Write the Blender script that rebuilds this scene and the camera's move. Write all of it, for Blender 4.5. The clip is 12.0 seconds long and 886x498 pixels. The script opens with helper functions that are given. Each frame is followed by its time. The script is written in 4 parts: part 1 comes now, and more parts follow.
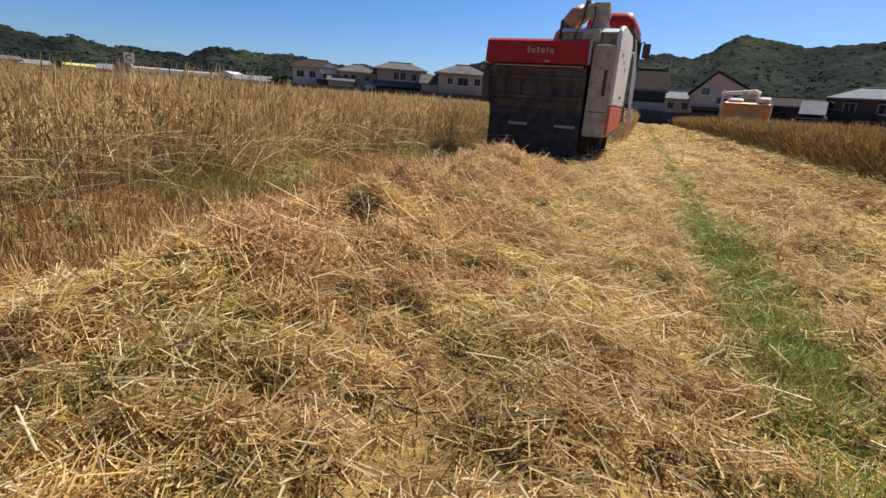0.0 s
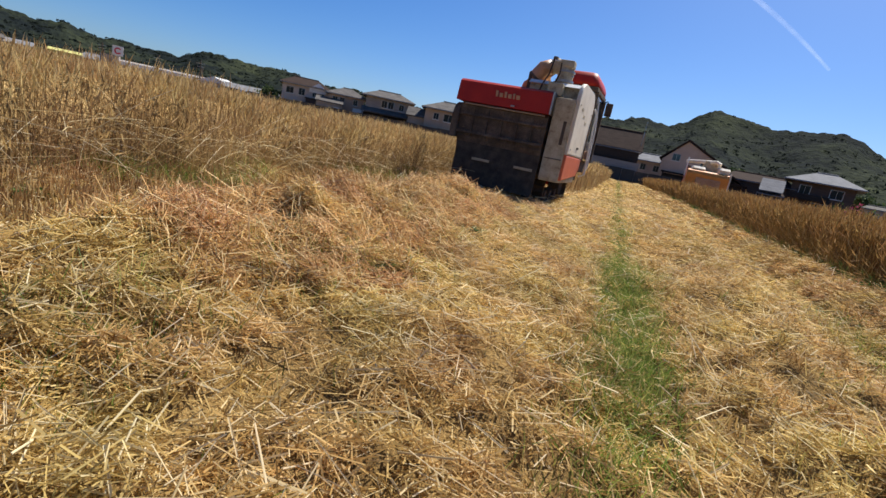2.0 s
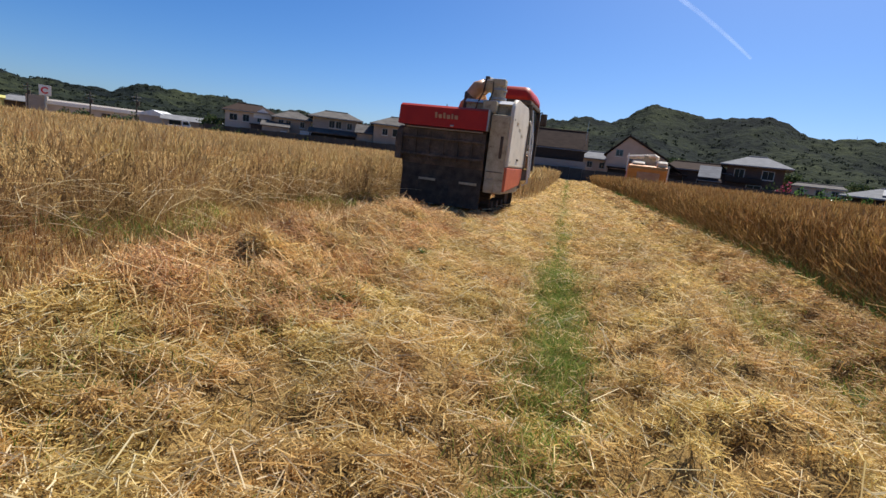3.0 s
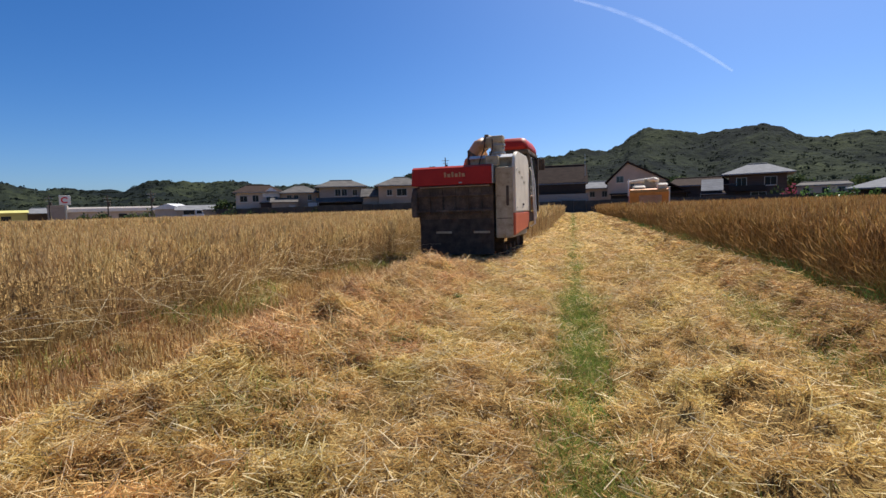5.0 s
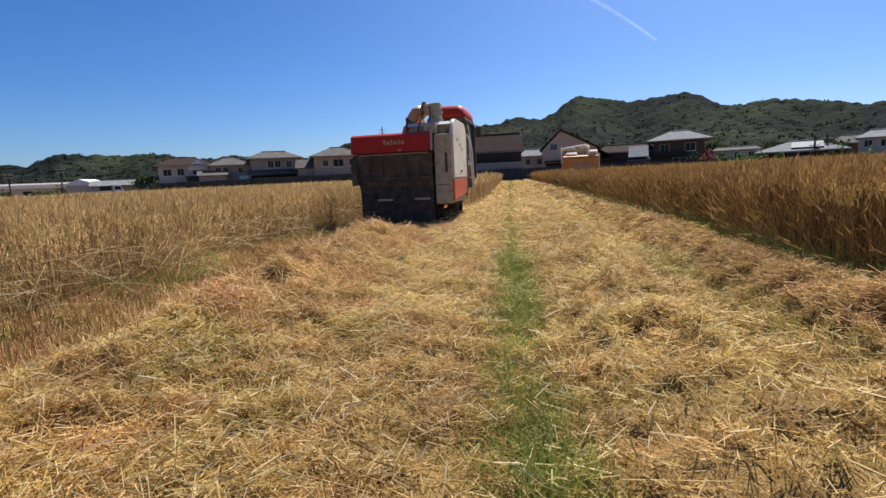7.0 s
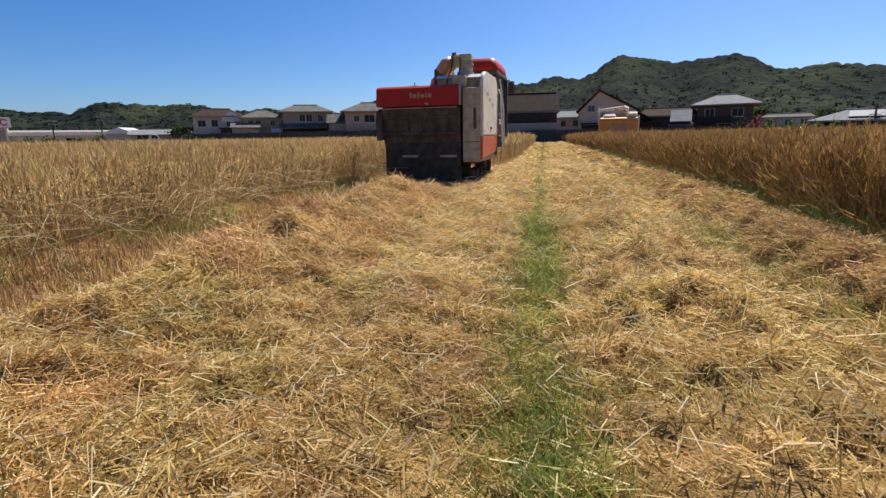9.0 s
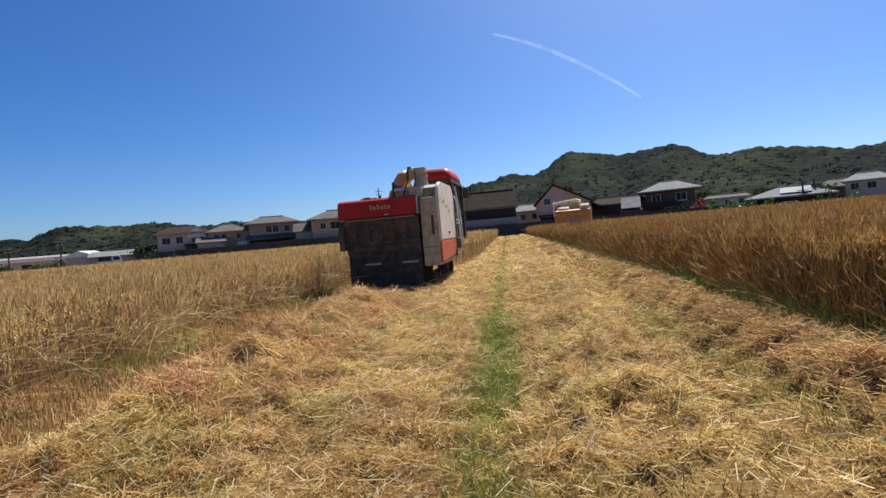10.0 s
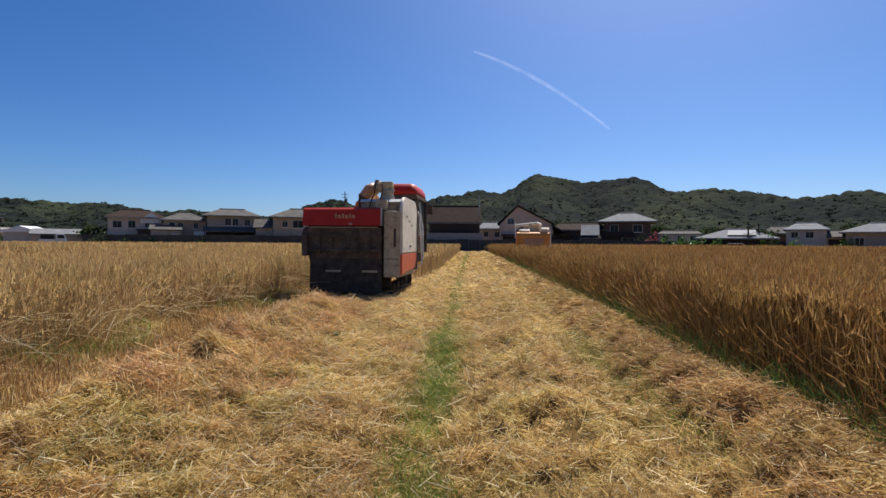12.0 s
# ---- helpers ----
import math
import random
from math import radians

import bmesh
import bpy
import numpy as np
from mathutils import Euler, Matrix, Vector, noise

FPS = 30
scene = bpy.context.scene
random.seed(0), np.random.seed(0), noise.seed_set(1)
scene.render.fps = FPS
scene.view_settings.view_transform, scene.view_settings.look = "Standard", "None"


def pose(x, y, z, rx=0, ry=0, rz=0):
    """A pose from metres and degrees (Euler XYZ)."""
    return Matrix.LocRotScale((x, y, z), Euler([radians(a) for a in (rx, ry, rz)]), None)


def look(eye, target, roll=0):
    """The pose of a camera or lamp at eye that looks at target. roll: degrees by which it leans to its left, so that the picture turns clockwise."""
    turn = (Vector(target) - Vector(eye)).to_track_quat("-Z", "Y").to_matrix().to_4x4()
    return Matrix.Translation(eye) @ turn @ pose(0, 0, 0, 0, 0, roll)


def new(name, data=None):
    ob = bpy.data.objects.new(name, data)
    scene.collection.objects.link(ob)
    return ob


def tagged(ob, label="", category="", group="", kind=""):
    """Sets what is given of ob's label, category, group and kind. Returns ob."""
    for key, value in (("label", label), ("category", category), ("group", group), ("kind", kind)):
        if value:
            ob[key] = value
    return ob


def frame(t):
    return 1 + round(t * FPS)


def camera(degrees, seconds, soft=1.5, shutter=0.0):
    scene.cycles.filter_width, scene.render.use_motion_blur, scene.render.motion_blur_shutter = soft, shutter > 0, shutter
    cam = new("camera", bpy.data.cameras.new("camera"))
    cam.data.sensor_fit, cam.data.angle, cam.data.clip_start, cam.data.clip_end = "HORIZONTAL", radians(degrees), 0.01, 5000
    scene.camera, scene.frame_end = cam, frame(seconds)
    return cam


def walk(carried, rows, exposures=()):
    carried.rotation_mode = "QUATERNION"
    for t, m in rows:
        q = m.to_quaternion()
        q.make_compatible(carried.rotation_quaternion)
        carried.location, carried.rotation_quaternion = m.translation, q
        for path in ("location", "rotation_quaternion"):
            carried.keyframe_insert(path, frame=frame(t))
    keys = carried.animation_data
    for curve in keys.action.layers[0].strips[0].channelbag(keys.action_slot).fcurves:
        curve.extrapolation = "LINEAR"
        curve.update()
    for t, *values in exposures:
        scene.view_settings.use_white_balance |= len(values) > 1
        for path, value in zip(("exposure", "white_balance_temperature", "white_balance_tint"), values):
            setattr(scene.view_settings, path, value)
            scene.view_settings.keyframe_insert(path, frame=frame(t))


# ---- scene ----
cam = camera(83.99, 12.0)
PATH = [
    (0.0, pose(-0.625, -1.689, 0.849, 73.40, -4.00, 21.32)),
    (0.5, pose(-0.457, -1.721, 0.787, 71.48, -6.20, 24.34)),
    (1.0, pose(-0.415, -1.767, 0.807, 70.75, -6.20, 27.23)),
    (1.5, pose(-0.196, -1.886, 0.765, 71.11, -8.80, 26.58)),
    (2.0, pose(-0.220, -1.864, 0.828, 77.39, -11.20, 19.69)),
    (2.5, pose(-0.027, -1.857, 0.860, 79.13, -10.40, 13.25)),
    (3.0, pose(-0.024, -2.147, 1.010, 79.56, -6.52, 14.15)),
    (3.5, pose(-0.232, -2.470, 1.001, 80.37, -3.27, 18.48)),
    (5.5, pose(0.036, -3.047, 1.101, 86.12, 3.50, 12.66)),
    (6.0, pose(-0.018, -3.146, 1.079, 83.86, 2.80, 8.74)),
    (6.5, pose(-0.026, -3.222, 1.061, 82.89, 3.30, 6.66)),
    (8.5, pose(0.230, -3.015, 0.906, 77.12, -0.22, 12.82)),
    (9.0, pose(0.063, -2.913, 0.964, 77.21, 0.97, 11.26)),
    (9.5, pose(0.218, -2.969, 1.037, 81.03, 2.25, 4.83)),
    (10.0, pose(0.226, -3.078, 1.107, 88.26, 4.95, 7.35)),
    (10.5, pose(0.142, -2.844, 1.317, 91.48, 2.95, 4.85)),
    (11.0, pose(0.178, -3.146, 1.320, 92.37, 2.20, 3.02)),
    (11.5, pose(0.225, -3.312, 1.275, 90.49, 0.83, 1.94)),
    (12.0, pose(0.331, -3.482, 1.216, 89.31, -0.39, 3.08)),
]
walk(cam, PATH, ((0.0, 0.26), (3.5, 0.24), (9.5, 0.28), (10.5, 0.24), (11.2, 0.16), (12.0, 0.09)))

# ---- world, sun, exposure ----
SUN_AZ, SUN_EL = radians(23), radians(52)
world = bpy.data.worlds.new("sky")
scene.world = world
world.use_nodes = True
wn = world.node_tree
sky = wn.nodes.new("ShaderNodeTexSky")
sky.sky_type, sky.sun_disc = "NISHITA", False
sky.sun_elevation, sky.sun_rotation = SUN_EL, SUN_AZ
sky.altitude = 1800
sky.air_density, sky.dust_density, sky.ozone_density = 1.0, 4.6, 3.0
tone = wn.nodes.new("ShaderNodeHueSaturation")
tone.inputs["Saturation"].default_value, tone.inputs["Hue"].default_value = 1.22, 0.503
cool = wn.nodes.new("ShaderNodeMix")
cool.data_type, cool.blend_type = "RGBA", "MULTIPLY"
cool.inputs[0].default_value = 1.0
cool.inputs[7].default_value = (0.86, 0.99, 1.17, 1)
wn.links.new(sky.outputs[0], cool.inputs[6])
wn.links.new(cool.outputs[2], tone.inputs["Color"])
wn.links.new(tone.outputs[0], wn.nodes["Background"].inputs[0])
wn.nodes["Background"].inputs[1].default_value = 0.09
sun = new("sun", bpy.data.lights.new("sun", "SUN"))
sun.data.energy, sun.data.angle, sun.data.color = 6.2, radians(0.6), (1.0, 0.95, 0.87)
sun_way = Vector((math.sin(SUN_AZ) * math.cos(SUN_EL), math.cos(SUN_AZ) * math.cos(SUN_EL), math.sin(SUN_EL)))
sun.matrix_world = look(sun_way * 50, (0, 0, 0))

# ---- materials ----
rng = np.random.default_rng(7)


def node(nt, kind, **values):
    n = nt.nodes.new(kind)
    for k, v in values.items():
        n.inputs[k].default_value = v
    return n


def ramp(nt, source, stops):
    r = nt.nodes.new("ShaderNodeValToRGB")
    while len(r.color_ramp.elements) < len(stops):
        r.color_ramp.elements.new(0.5)
    for e, (p, c) in zip(r.color_ramp.elements, stops):
        e.position, e.color = p, (*c, 1)
    nt.links.new(source, r.inputs[0])
    return r.outputs[0]


def material(name, stops, scale=4.0, fine=40.0, rough=0.7, metal=0.0, bump=0.2, fine_mix=0.35, stretch=(1, 1, 1), gloss=0.3, depth=0.02):
    """Colour from two sizes of noise, with fine relief."""
    m = bpy.data.materials.new(name)
    m.use_nodes = True
    nt = m.node_tree
    bsdf = nt.nodes["Principled BSDF"]
    co = nt.nodes.new("ShaderNodeTexCoord")
    mp = node(nt, "ShaderNodeMapping", Scale=stretch)
    nt.links.new(co.outputs["Object"], mp.inputs[0])
    a = node(nt, "ShaderNodeTexNoise", Scale=scale, Detail=4.0, Roughness=0.6)
    b = node(nt, "ShaderNodeTexNoise", Scale=fine, Detail=3.0, Roughness=0.7)
    for n in (a, b):
        nt.links.new(mp.outputs[0], n.inputs["Vector"])
    mix = nt.nodes.new("ShaderNodeMix")
    mix.inputs[0].default_value = fine_mix
    nt.links.new(a.outputs["Fac"], mix.inputs[2])
    nt.links.new(b.outputs["Fac"], mix.inputs[3])
    n = len(stops)
    spots = [(0.34 + 0.32 * i / max(1, n - 1), c) for i, c in enumerate(stops)] if n > 1 else [(0.3, stops[0]), (0.7, [v * 1.15 for v in stops[0]])]
    nt.links.new(ramp(nt, mix.outputs[0], spots), bsdf.inputs["Base Color"])
    bsdf.inputs["Roughness"].default_value = rough
    bsdf.inputs["Metallic"].default_value = metal
    bsdf.inputs["Specular IOR Level"].default_value = gloss
    if bump:
        bp = node(nt, "ShaderNodeBump", Strength=bump, Distance=depth)
        nt.links.new(b.outputs["Fac"], bp.inputs["Height"])
        nt.links.new(bp.outputs[0], bsdf.inputs["Normal"])
    return m


def stalks(name, stops, rough=0.6, through_light=0.25, gloss=0.3, patch=1.1, low=0.72, high=1.22):
    """Blades, straws and leaves: each loose piece has a shade of its own, and some light goes through."""
    m = bpy.data.materials.new(name)
    m.use_nodes = True
    nt = m.node_tree
    bsdf = nt.nodes["Principled BSDF"]
    geo = nt.nodes.new("ShaderNodeNewGeometry")
    n = len(stops)
    col = ramp(nt, geo.outputs["Random Per Island"], [(i / (n - 1), c) for i, c in enumerate(stops)])
    co = nt.nodes.new("ShaderNodeTexCoord")
    big = node(nt, "ShaderNodeTexNoise", Scale=patch, Detail=3.0)
    nt.links.new(co.outputs["Object"], big.inputs["Vector"])
    hsv = nt.nodes.new("ShaderNodeHueSaturation")
    mr = node(nt, "ShaderNodeMapRange", **{"From Min": 0.3, "From Max": 0.7, "To Min": low, "To Max": high})
    nt.links.new(big.outputs["Fac"], mr.inputs[0])
    nt.links.new(mr.outputs[0], hsv.inputs["Value"])
    nt.links.new(col, hsv.inputs["Color"])
    tint = node(nt, "ShaderNodeTexNoise", Scale=2.3, Detail=2.0)
    nt.links.new(co.outputs["Object"], tint.inputs["Vector"])
    hr = node(nt, "ShaderNodeMapRange", **{"From Min": 0.3, "From Max": 0.7, "To Min": 0.486, "To Max": 0.512})
    nt.links.new(tint.outputs["Fac"], hr.inputs[0])
    nt.links.new(hr.outputs[0], hsv.inputs["Hue"])
    nt.links.new(hsv.outputs[0], bsdf.inputs["Base Color"])
    bsdf.inputs["Roughness"].default_value = rough
    bsdf.inputs["Specular IOR Level"].default_value = gloss
    if through_light:
        tr = nt.nodes.new("ShaderNodeBsdfTranslucent")
        nt.links.new(hsv.outputs[0], tr.inputs[0])
        mx = nt.nodes.new("ShaderNodeMixShader")
        mx.inputs[0].default_value = through_light
        nt.links.new(bsdf.outputs[0], mx.inputs[1])
        nt.links.new(tr.outputs[0], mx.inputs[2])
        nt.links.new(mx.outputs[0], nt.nodes["Material Output"].inputs[0])
    return m


M_STRAW = stalks("straw", [(0.300, 0.185, 0.060), (0.500, 0.325, 0.110), (0.620, 0.423, 0.155), (0.750, 0.550, 0.228), (0.860, 0.700, 0.390)], 0.65, 0.45, 0.08, 1.6, 0.76, 1.24)
M_STRAW_RED = stalks("fresh_straw", [(0.27, 0.15, 0.06), (0.43, 0.255, 0.105), (0.52, 0.325, 0.14), (0.62, 0.42, 0.19), (0.80, 0.61, 0.32)], 0.7, 0.40, 0.06, 1.6, 0.62, 1.2)
M_STUBBLE = stalks("old_stubble", [(0.20, 0.125, 0.045), (0.34, 0.215, 0.08), (0.46, 0.30, 0.115), (0.36, 0.28, 0.09), (0.62, 0.45, 0.2)], 0.8, 0.4, 0.05)
M_STRAW_HEAP = stalks("heaped_straw", [(0.259, 0.137, 0.059), (0.508, 0.309, 0.130), (0.660, 0.405, 0.180), (0.780, 0.525, 0.255), (0.950, 0.779, 0.450)], 0.65, 0.38, 0.08)
M_STRAW_PALE = stalks("sunlit_straw", [(0.608, 0.451, 0.201), (0.745, 0.588, 0.318), (0.843, 0.715, 0.466), (0.850, 0.720, 0.450)], 0.6, 0.4, 0.1)
M_STEM = stalks("ripe_stem", [(0.190, 0.115, 0.048), (0.315, 0.198, 0.082), (0.410, 0.275, 0.120), (0.580, 0.425, 0.205)], 0.7, 0.35, 0.08)
M_EAR = stalks("ripe_ear", [(0.320, 0.198, 0.078), (0.455, 0.298, 0.122), (0.560, 0.390, 0.172), (0.660, 0.495, 0.240)], 0.7, 0.4, 0.08)
M_STEM_R = stalks("tawny_stem", [(0.15, 0.082, 0.024), (0.25, 0.14, 0.046), (0.315, 0.187, 0.066), (0.385, 0.245, 0.098)], 0.8, 0.14, 0.05)
M_EAR_R = stalks("tawny_ear", [(0.22, 0.118, 0.038), (0.33, 0.185, 0.063), (0.41, 0.246, 0.09), (0.49, 0.32, 0.14)], 0.8, 0.3, 0.05)
M_GRASS = stalks("grass", [(0.085, 0.130, 0.024), (0.150, 0.220, 0.040), (0.240, 0.325, 0.066), (0.500, 0.450, 0.140)], 0.5, 0.4, 0.2)
M_WOODS = stalks("woodland_leaf_light_and_shade", [(0.012, 0.016, 0.015), (0.018, 0.023, 0.018), (0.027, 0.034, 0.022), (0.040, 0.047, 0.027)], 0.95, 0.35, 0.02, 0.013, 0.6, 1.5)
M_WEED = stalks("weed_leaf", [(0.06, 0.12, 0.03), (0.10, 0.19, 0.045), (0.15, 0.26, 0.06)], 0.45, 0.3)
M_LEAF = stalks("tree_leaf", [(0.035, 0.055, 0.028), (0.055, 0.085, 0.035), (0.085, 0.115, 0.045), (0.12, 0.145, 0.055)], 0.8, 0.2, 0.05)
M_SOIL = material("straw_covered_soil", [(0.06, 0.037, 0.016), (0.13, 0.082, 0.032), (0.24, 0.152, 0.056), (0.34, 0.222, 0.082), (0.46, 0.315, 0.125)], 5.0, 120.0, 0.95, 0, 0.8, 0.55, gloss=0.1)
M_CORE = material("standing_crop", [(0.18, 0.11, 0.046), (0.34, 0.22, 0.092), (0.48, 0.325, 0.145), (0.58, 0.415, 0.195)], 1.2, 22.0, 0.95, 0, 1.0, 0.6, gloss=0.05, depth=0.1)
M_CORE_R = material("tawny_standing_crop", [(0.11, 0.06, 0.018), (0.25, 0.14, 0.038), (0.38, 0.22, 0.06), (0.46, 0.28, 0.085)], 1.2, 22.0, 0.95, 0, 1.0, 0.6, gloss=0.05, depth=0.1)
M_RED = material("red_paint", [(0.36, 0.018, 0.008), (0.48, 0.028, 0.012)], 3.0, 60.0, 0.5, 0, 0.05, 0.4, gloss=0.25)
M_ORANGE = material("faded_orange_paint", [(0.50, 0.10, 0.04), (0.66, 0.16, 0.07)], 4.0, 60.0, 0.45, 0, 0.05, gloss=0.4)
M_CREAM = material("dusty_cream_paint", [(0.60, 0.51, 0.38), (0.74, 0.64, 0.49), (0.80, 0.71, 0.56)], 2.5, 30.0, 0.5, 0, 0.08, gloss=0.35)
M_BEIGE = material("grimy_beige_paint", [(0.15, 0.10, 0.05), (0.40, 0.32, 0.20), (0.48, 0.40, 0.26), (0.55, 0.47, 0.33)], 6.0, 35.0, 0.6, 0, 0.1)
M_TAN = material("tan_pipe_paint", [(0.42, 0.20, 0.09), (0.60, 0.34, 0.18)], 4.0, 40.0, 0.45, 0, 0.05)
M_DARK = material("dusty_hazy_dark_steel", [(0.060, 0.046, 0.036), (0.105, 0.080, 0.060), (0.20, 0.15, 0.11)], 4.0, 50.0, 0.9, 0, 0.15, gloss=0.1)
M_RUBBER = material("black_rubber", [(0.045, 0.036, 0.029), (0.12, 0.092, 0.068)], 6.0, 60.0, 0.95, 0, 0.2, gloss=0.05)
M_WHITE = material("white_paint", [(0.66, 0.65, 0.62), (0.80, 0.79, 0.77)], 2.0, 40.0, 0.45, 0, 0.03)
M_STEEL = material("worn_steel", [(0.30, 0.28, 0.25), (0.5, 0.48, 0.45)], 5.0, 60.0, 0.4, 0.8, 0.1)
M_GLASS = material("dark_glass", [(0.02, 0.024, 0.028)], 1.0, 8.0, 0.06, 0, 0, gloss=0.7)
M_TILE = material("grey_roof_tile", [(0.070, 0.063, 0.058), (0.12, 0.110, 0.10), (0.17, 0.156, 0.142)], 1.0, 14.0, 0.9, 0, 0.5, stretch=(1, 1, 4), gloss=0.08)
M_TILE_L = material("pale_grey_roof_tile", [(0.15, 0.15, 0.155), (0.20, 0.20, 0.205), (0.25, 0.25, 0.255)], 1.0, 14.0, 0.9, 0, 0.5, stretch=(1, 1, 4), gloss=0.08)
M_TILE_B = material("brown_roof_tile", [(0.035, 0.024, 0.02), (0.065, 0.045, 0.036)], 1.0, 14.0, 0.9, 0, 0.5, stretch=(1, 1, 4), gloss=0.05)
M_WALL_W = material("off_white_render", [(0.45, 0.37, 0.30), (0.58, 0.49, 0.41)], 0.8, 20.0, 0.85, 0, 0.1)
M_WALL_B = material("beige_render", [(0.35, 0.265, 0.195), (0.46, 0.35, 0.265)], 0.8, 20.0, 0.85, 0, 0.1)
M_WALL_P = material("pinkish_beige_render", [(0.48, 0.355, 0.27), (0.60, 0.455, 0.355)], 0.8, 20.0, 0.85, 0, 0.1)
M_WALL_N = material("brown_siding", [(0.075, 0.05, 0.04), (0.12, 0.082, 0.065)], 0.8, 20.0, 0.8, 0, 0.15, stretch=(1, 1, 8))
M_WALL_G = material("grey_siding", [(0.26, 0.225, 0.195), (0.36, 0.315, 0.275)], 0.8, 20.0, 0.8, 0, 0.15, stretch=(1, 1, 8))
M_WALL_Y = material("yellow_cladding", [(0.48, 0.44, 0.13), (0.60, 0.55, 0.20)], 0.8, 20.0, 0.7, 0, 0.1)
M_WOOD = material("dark_timber", [(0.025, 0.018, 0.014), (0.06, 0.042, 0.03)], 2.0, 30.0, 0.8, 0, 0.2, stretch=(1, 1, 6))
M_BLOCK = material("weathered_concrete", [(0.05, 0.042, 0.035), (0.10, 0.084, 0.068)], 0.7, 12.0, 0.9, 0, 0.3)
M_ASPHALT = material("asphalt", [(0.04, 0.04, 0.042), (0.06, 0.06, 0.06)], 1.0, 60.0, 0.9, 0, 0.3)
M_SOLAR = material("solar_panel", [(0.03, 0.04, 0.08), (0.05, 0.06, 0.10)], 1.0, 12.0, 0.6, 0, 0.0, gloss=0.2)
M_HILL = material("wooded_hillside_light_and_shade", [(0.008, 0.011, 0.012), (0.013, 0.017, 0.016), (0.025, 0.031, 0.020), (0.047, 0.055, 0.029)], 0.013, 0.16, 0.95, 0, 0.7, 0.38, gloss=0.02, depth=4.0)
M_PINK = stalks("pink_blossom", [(0.35, 0.05, 0.09), (0.50, 0.10, 0.15), (0.08, 0.12, 0.03)], 0.6, 0.2)
M_AMBER = material("amber_lens", [(0.7, 0.25, 0.03)], 2.0, 10.0, 0.2, 0, 0)
M_SIGNRED = material("red_sign_paint", [(0.55, 0.03, 0.04)], 2.0, 10.0, 0.5, 0, 0)

# ---- mesh helpers ----


def part(name, bm, mat, parent=None, label="", smooth=False):
    me = bpy.data.meshes.new(name)
    bmesh.ops.recalc_face_normals(bm, faces=bm.faces)
    bm.to_mesh(me)
    bm.free()
    for m in (mat if isinstance(mat, (list, tuple)) else [mat]):
        me.materials.append(m)
    if smooth:
        me.shade_smooth()
    ob = new(name, me)
    if parent:
        ob.parent = parent
    if label:
        ob["label"] = label
    return ob


def box(x0, x1, y0, y1, z0, z1, bevel=0.0, bm=None, taper=None):
    """A box between the limits; taper = (dx, dy) draws the top in on each side."""
    bm = bm or bmesh.new()
    tx, ty = taper or (0, 0)
    v = [bm.verts.new(p) for p in ((x0, y0, z0), (x1, y0, z0), (x1, y1, z0), (x0, y1, z0), (x0 + tx, y0 + ty, z1), (x1 - tx, y0 + ty, z1), (x1 - tx, y1 - ty, z1), (x0 + tx, y1 - ty, z1))]
    fs = [bm.faces.new([v[i] for i in f]) for f in ((3, 2, 1, 0), (4, 5, 6, 7), (0, 1, 5, 4), (1, 2, 6, 5), (2, 3, 7, 6), (3, 0, 4, 7))]
    if bevel:
        edges = list({e for f in fs for e in f.edges})
        bmesh.ops.bevel(bm, geom=edges, offset=bevel, segments=2, affect="EDGES", profile=0.6)
    return bm


def slab(outline, axis, a, b, bevel=0.0):
    """A flat outline (pairs) pushed from a to b along an axis."""
    bm = bmesh.new()

    def put(p, w):
        q = list(p)
        q.insert("xyz".index(axis), w)
        return bm.verts.new(q)
    lo, hi = [put(p, a) for p in outline], [put(p, b) for p in outline]
    n = len(outline)
    bm.faces.new(lo), bm.faces.new(hi[::-1])
    for i in range(n):
        bm.faces.new((lo[i], lo[(i + 1) % n], hi[(i + 1) % n], hi[i]))
    if bevel:
        es = [e for e in bm.edges if all(v in lo for v in e.verts) or all(v in hi for v in e.verts)]
        bmesh.ops.bevel(bm, geom=es, offset=bevel, segments=2, affect="EDGES", profile=0.6)
    return bm


def tube(points, radius, sides=10, bm=None):
    """A round tube along points; radius is one number or one for each point."""
    bm = bm or bmesh.new()
    pts = [Vector(p) for p in points]
    rad = radius if isinstance(radius, (list, tuple)) else [radius] * len(pts)
    rings = []
    for i, p in enumerate(pts):
        way = (pts[min(i + 1, len(pts) - 1)] - pts[max(i - 1, 0)]).normalized()
        side = way.cross(Vector((0, 0, 1)) if abs(way.z) < 0.9 else Vector((0, 1, 0))).normalized()
        up = side.cross(way)
        rings.append([bm.verts.new(p + rad[i] * (side * math.cos(2 * math.pi * k / sides) + up * math.sin(2 * math.pi * k / sides))) for k in range(sides)])
    for r, s in zip(rings, rings[1:]):
        for k in range(sides):
            bm.faces.new((r[k], r[(k + 1) % sides], s[(k + 1) % sides], s[k]))
    bm.faces.new(rings[0]), bm.faces.new(rings[-1][::-1])
    return bm


def fast_mesh(name, verts, quads, mats, face_mats=None):
    """A large mesh from arrays: verts (n, 3), quads (m, 4)."""
    me = bpy.data.meshes.new(name)
    me.vertices.add(len(verts))
    me.vertices.foreach_set("co", np.asarray(verts, dtype=np.float32).ravel())
    me.loops.add(quads.size)
    me.loops.foreach_set("vertex_index", quads.astype(np.int32).ravel())
    me.polygons.add(len(quads))
    me.polygons.foreach_set("loop_start", np.arange(0, quads.size, 4, dtype=np.int32))
    for m in mats:
        me.materials.append(m)
    if face_mats is not None:
        me.polygons.foreach_set("material_index", np.asarray(face_mats, dtype=np.int32))
    me.update(calc_edges=True)
    return new(name, me)


